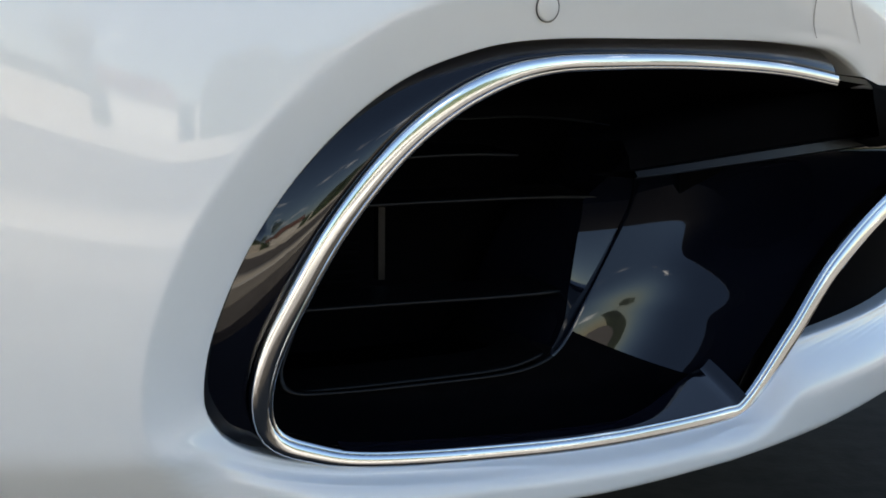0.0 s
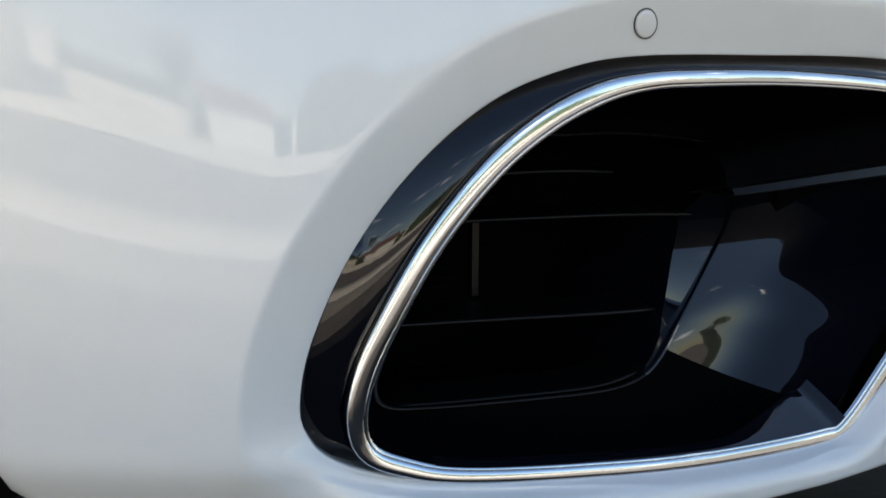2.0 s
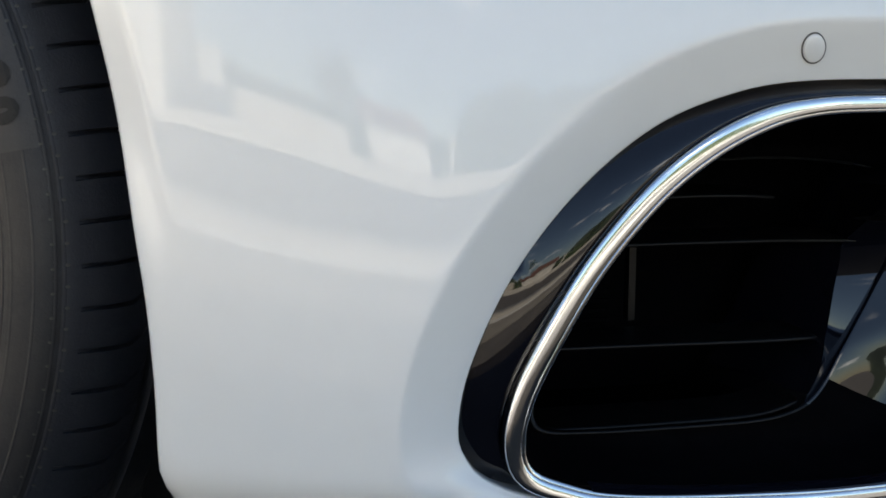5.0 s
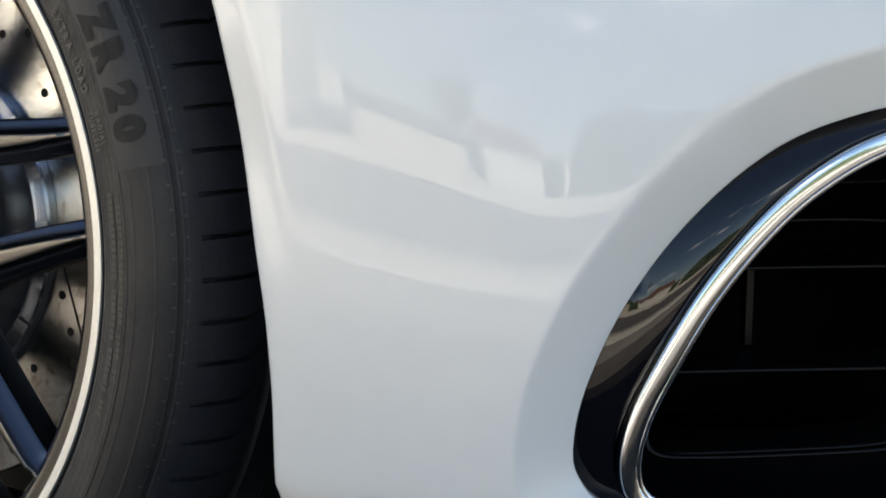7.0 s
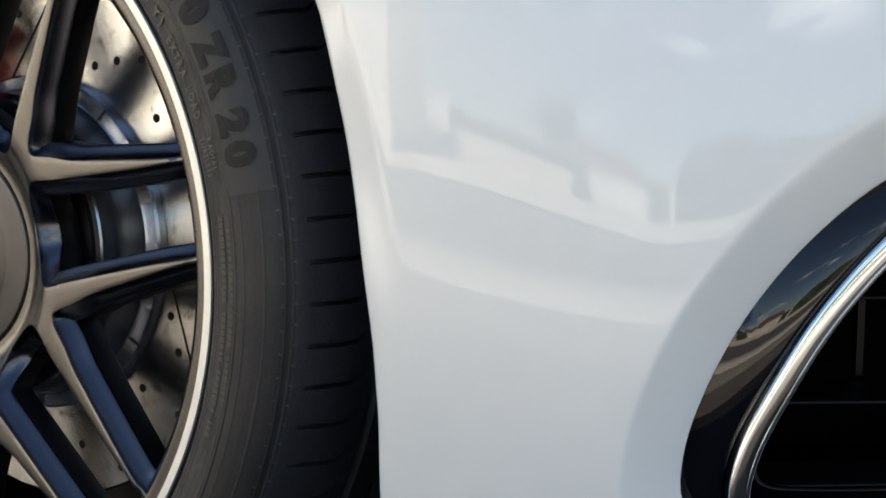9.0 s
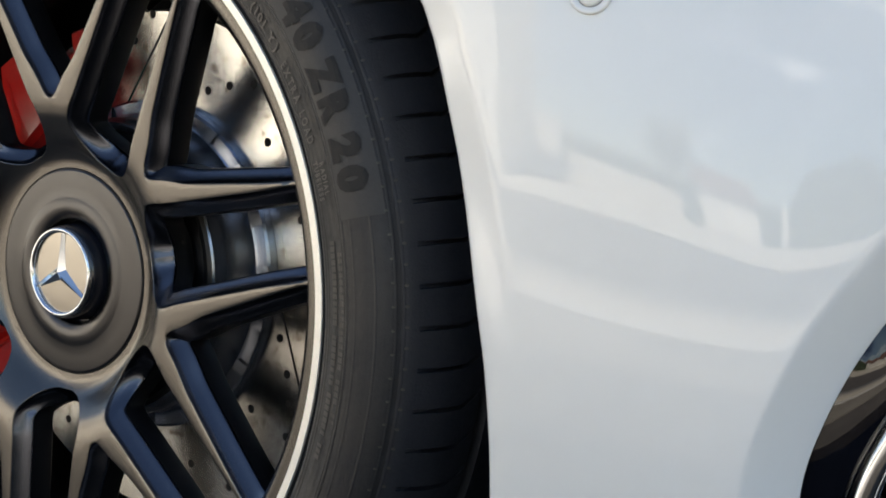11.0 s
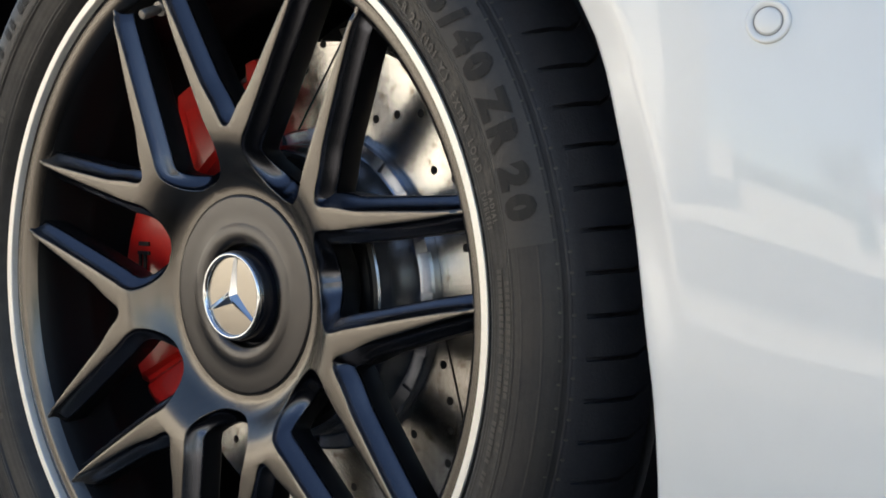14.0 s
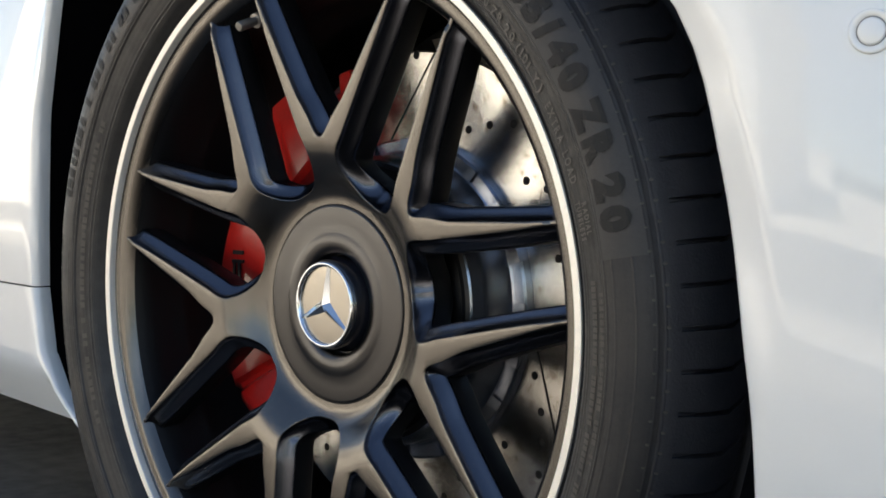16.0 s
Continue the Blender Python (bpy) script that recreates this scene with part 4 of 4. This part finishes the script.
part("hub_cap", revolve([(.0375, .0475), (.0368, .0420), (.0358, .0370), (.0347, .0345), (.0343, .0290), (.0335, .0262), (.0320, .0252), (.0300, .0256)], 96), CAP_BLACK, wheel, "dark glossy hub cap")
part("cap_face", revolve([(.0, .0256), (.020, .0257), (.0300, .0261)], 80), CAP_FACE, wheel, "satin silver cap face")
part("cap_ring", revolve([(.0332, .0262), (.0330, .0240), (.0318, .0228), (.0302, .0232), (.0292, .0248), (.0290, .0262)], 96), CHROME, wheel, "bright chrome ring")
for k in range(3):
    t = radians(83 + 120 * k)
    u, w = Vector((math.cos(t), 0, math.sin(t))), Vector((-math.sin(t), 0, math.cos(t)))
    pts = [tuple(u * a + w * b + Vector((0, y, 0))) for a, b, y in ((.0, .0055, .0258), (.0, -.0055, .0258), (.0295, .0012, .0258), (.0295, -.0012, .0258), (.0, .0, .0218), (.0295, .0, .0240))]
    part("cap_bar", (pts, [(4, 5, 2, 0), (5, 4, 1, 3), (2, 5, 3), (0, 2, 3, 1)]), CHROME, wheel, "plain tapering chrome bar", smooth=False)
# valve stem in the gap between two arms
t = radians(108.5)
vp, vd = Vector((.2330 * math.cos(t), .022, .2330 * math.sin(t))), Vector((-math.cos(t) * .35, -.94, -math.sin(t) * .35)).normalized()
vu = vd.orthogonal().normalized()
vw = vd.cross(vu)
stem = [[tuple(vp + vd * h + (vu * math.cos(a) + vw * math.sin(a)) * r) for r, h in ((.0, .026), (.0032, .0258), (.0040, .0245), (.0040, .0120), (.0034, .0112), (.0034, .0070), (.0058, .0066), (.0062, .0030), (.0058, 0), (.004, -.004))]
        for a in [k * math.tau / 20 for k in range(20)]]
part("valve_stem", grid(stem, closed_rows=True), STEEL, wheel, "dull metal tyre valve with nut", sharp=40)

# ---- brake ----
DISC_Y = .118
disc = part("brake_disc", revolve([(.124, DISC_Y), (.150, DISC_Y), (.175, DISC_Y), (.1965, DISC_Y), (.1985, DISC_Y + .002), (.1985, DISC_Y + .013), (.190, DISC_Y + .014), (.19, DISC_Y + .022), (.1985, DISC_Y + .023), (.1985, DISC_Y + .036), (.13, DISC_Y + .036)], 200),
            IRON, car, "worn bright cross-drilled brake disc", sharp=40)
on_hub(disc)
part("disc_bell", revolve([(.1285, DISC_Y - .0005), (.1285, DISC_Y - .0075), (.1265, DISC_Y - .0090), (.1190, DISC_Y - .0095), (.1168, DISC_Y - .0105), (.1160, DISC_Y - .0130), (.1148, DISC_Y - .0260), (.1138, DISC_Y - .0380), (.1132, DISC_Y - .0392),
                           (.1128, DISC_Y - .0398), (.1118, DISC_Y - .0430), (.1112, DISC_Y - .0438), (.1104, DISC_Y - .0468), (.1090, DISC_Y - .0480)], 160), BELL, disc, "smooth blue-grey metal disc bell", sharp=28)
part("bell_end", revolve([(.1090, DISC_Y - .0480), (.1060, DISC_Y - .0495), (.1050, DISC_Y - .0520), (.1000, DISC_Y - .0530), (.0900, DISC_Y - .054), (.02, DISC_Y - .054)], 120), SATIN, disc, "dark end face of the bell", sharp=25)
pin = grid([[(r * math.cos(da), DISC_Y - y, r * math.sin(da)) for r, y in ((.1280, .001), (.1280, .0105), (.1190, .0125), (.1165, .006))] for da in (-.036, -.032, 0, .032, .036)])
first_pin = part("bell_pin", pin, BELL, disc, sharp=30)
for k in range(1, 20):
    ob = new("bell_pin", first_pin.data)
    ob.parent, ob.rotation_euler = disc, (0, radians(18 * k), 0)


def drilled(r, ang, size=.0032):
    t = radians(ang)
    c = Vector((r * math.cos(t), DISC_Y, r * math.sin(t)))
    # flat disc on the iron; its black stands for the shade in a bore
    dark_disc = ([(c.x + size * math.cos(k * math.tau / 16), c.y - .00032, c.z + size * math.sin(k * math.tau / 16)) for k in range(16)], [tuple(range(16))])
    return part("hole_dark", dark_disc, HOLE, disc, smooth=False)


HOLES = [(.147, 65.5), (.160, 58.7), (.174, 51.9), (.153, 38.2), (.166, 32.3), (.176, 95.7), (.1945, 89.2), (.182, 71.5), (.1395, 89.2), (.139, -20.8), (.156, -29), (.169, -35.3),
         (.1455, -46.3), (.182, -42.3), (.1475, -69), (.160, -76.9), (.172, -60.1), (.185, -65.6), (.1565, 14.2), (.146, 20.6), (.178, 6.0), (.166, -6.5), (.181, 27.0)]
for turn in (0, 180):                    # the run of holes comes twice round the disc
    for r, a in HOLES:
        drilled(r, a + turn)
for a0, a1 in ((83.2, 101.8), (-36.5, -7.5), (-156, -132)):      # wiping slots, laid on as flat dark strips
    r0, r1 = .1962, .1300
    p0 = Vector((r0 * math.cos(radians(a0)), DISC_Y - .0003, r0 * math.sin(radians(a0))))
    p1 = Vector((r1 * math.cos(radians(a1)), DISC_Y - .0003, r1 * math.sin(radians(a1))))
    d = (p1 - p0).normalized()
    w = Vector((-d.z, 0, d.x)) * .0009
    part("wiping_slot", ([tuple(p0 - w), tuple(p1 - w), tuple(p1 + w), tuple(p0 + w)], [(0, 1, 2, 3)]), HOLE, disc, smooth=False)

# caliper: an angular block behind the spokes at the rear of the disc, its upper lug set apart by a waist
CALIPER_RIM = [(106.2, .192), (107.2, .194), (110.5, .195), (112.5, .166), (121, .168), (123, .203), (131, .209), (133, .200), (138, .170), (148, .172), (156, .200), (162, .207), (175, .213), (190, .214), (203, .213), (213, .206), (220, .190), (224, .168)]


def caliper_rows():
    rows = []
    for ang in np.unique(np.r_[np.linspace(106.2, 224, 94), [q[0] for q in CALIPER_RIM]]):
        rim = float(np.interp(ang, [q[0] for q in CALIPER_RIM], [q[1] for q in CALIPER_RIM]))
        inner = .122 + .034 * float(step(119, 109, ang)) + .022 * float(step(212, 224, ang))
        groove = .0045 * float(step(.9, .5, abs(ang - 181.5) / 1.3) + step(.9, .5, abs(ang - 187.5) / 1.1) + step(.9, .5, abs(ang - 207) / 1.6))
        y0 = .068 + groove + .016 * float(step(121, 113, ang)) + .006 * float(step(206, 220, ang))
        lean = .014 * float(step(158, 140, ang))
        sec = [(inner, .112), (inner, y0 + .010), (inner + .004, y0 + .003), (inner + .010, y0), ((inner + rim) / 2, y0 + lean * .4), (rim - .022, y0 + lean * .8), (rim - .020, y0 + .0006 + lean * .8), (rim - .002, y0 + .013), (rim, y0 + .016), (rim, .150), (inner, .150)]
        rows.append([(r * math.cos(radians(ang)), y, r * math.sin(radians(ang))) for r, y in sec])
    return grid(rows, closed_cols=True)


caliper = part("brake_caliper", caliper_rows(), RED, car, "bright red painted brake caliper", sharp=24)
on_hub(caliper)
for x0, z0, x1, z1 in ((-.1720, .0300, -.1580, .0335), (-.1735, .0225, -.1575, .0255), (-.1720, .0080, -.1690, .0225), (-.1655, .0080, -.1620, .0225)):
    part("marking_bar", box(x0, .0655, z0, x1, .0672, z1), BLACK_MARK, caliper, smooth=False)
hub_carrier = part("hub_carrier", revolve([(.02, .10), (.09, .10), (.11, .16), (.11, .30), (.02, .30)], 40), SATIN, car, "dark hub carrier behind the disc")
on_hub(hub_carrier)
part("dust_shield", revolve([(.08, DISC_Y + .045), (.20, DISC_Y + .045), (.212, DISC_Y + .038)], 80, -60, 95), STEEL, hub_carrier, "dull grey dust shield")
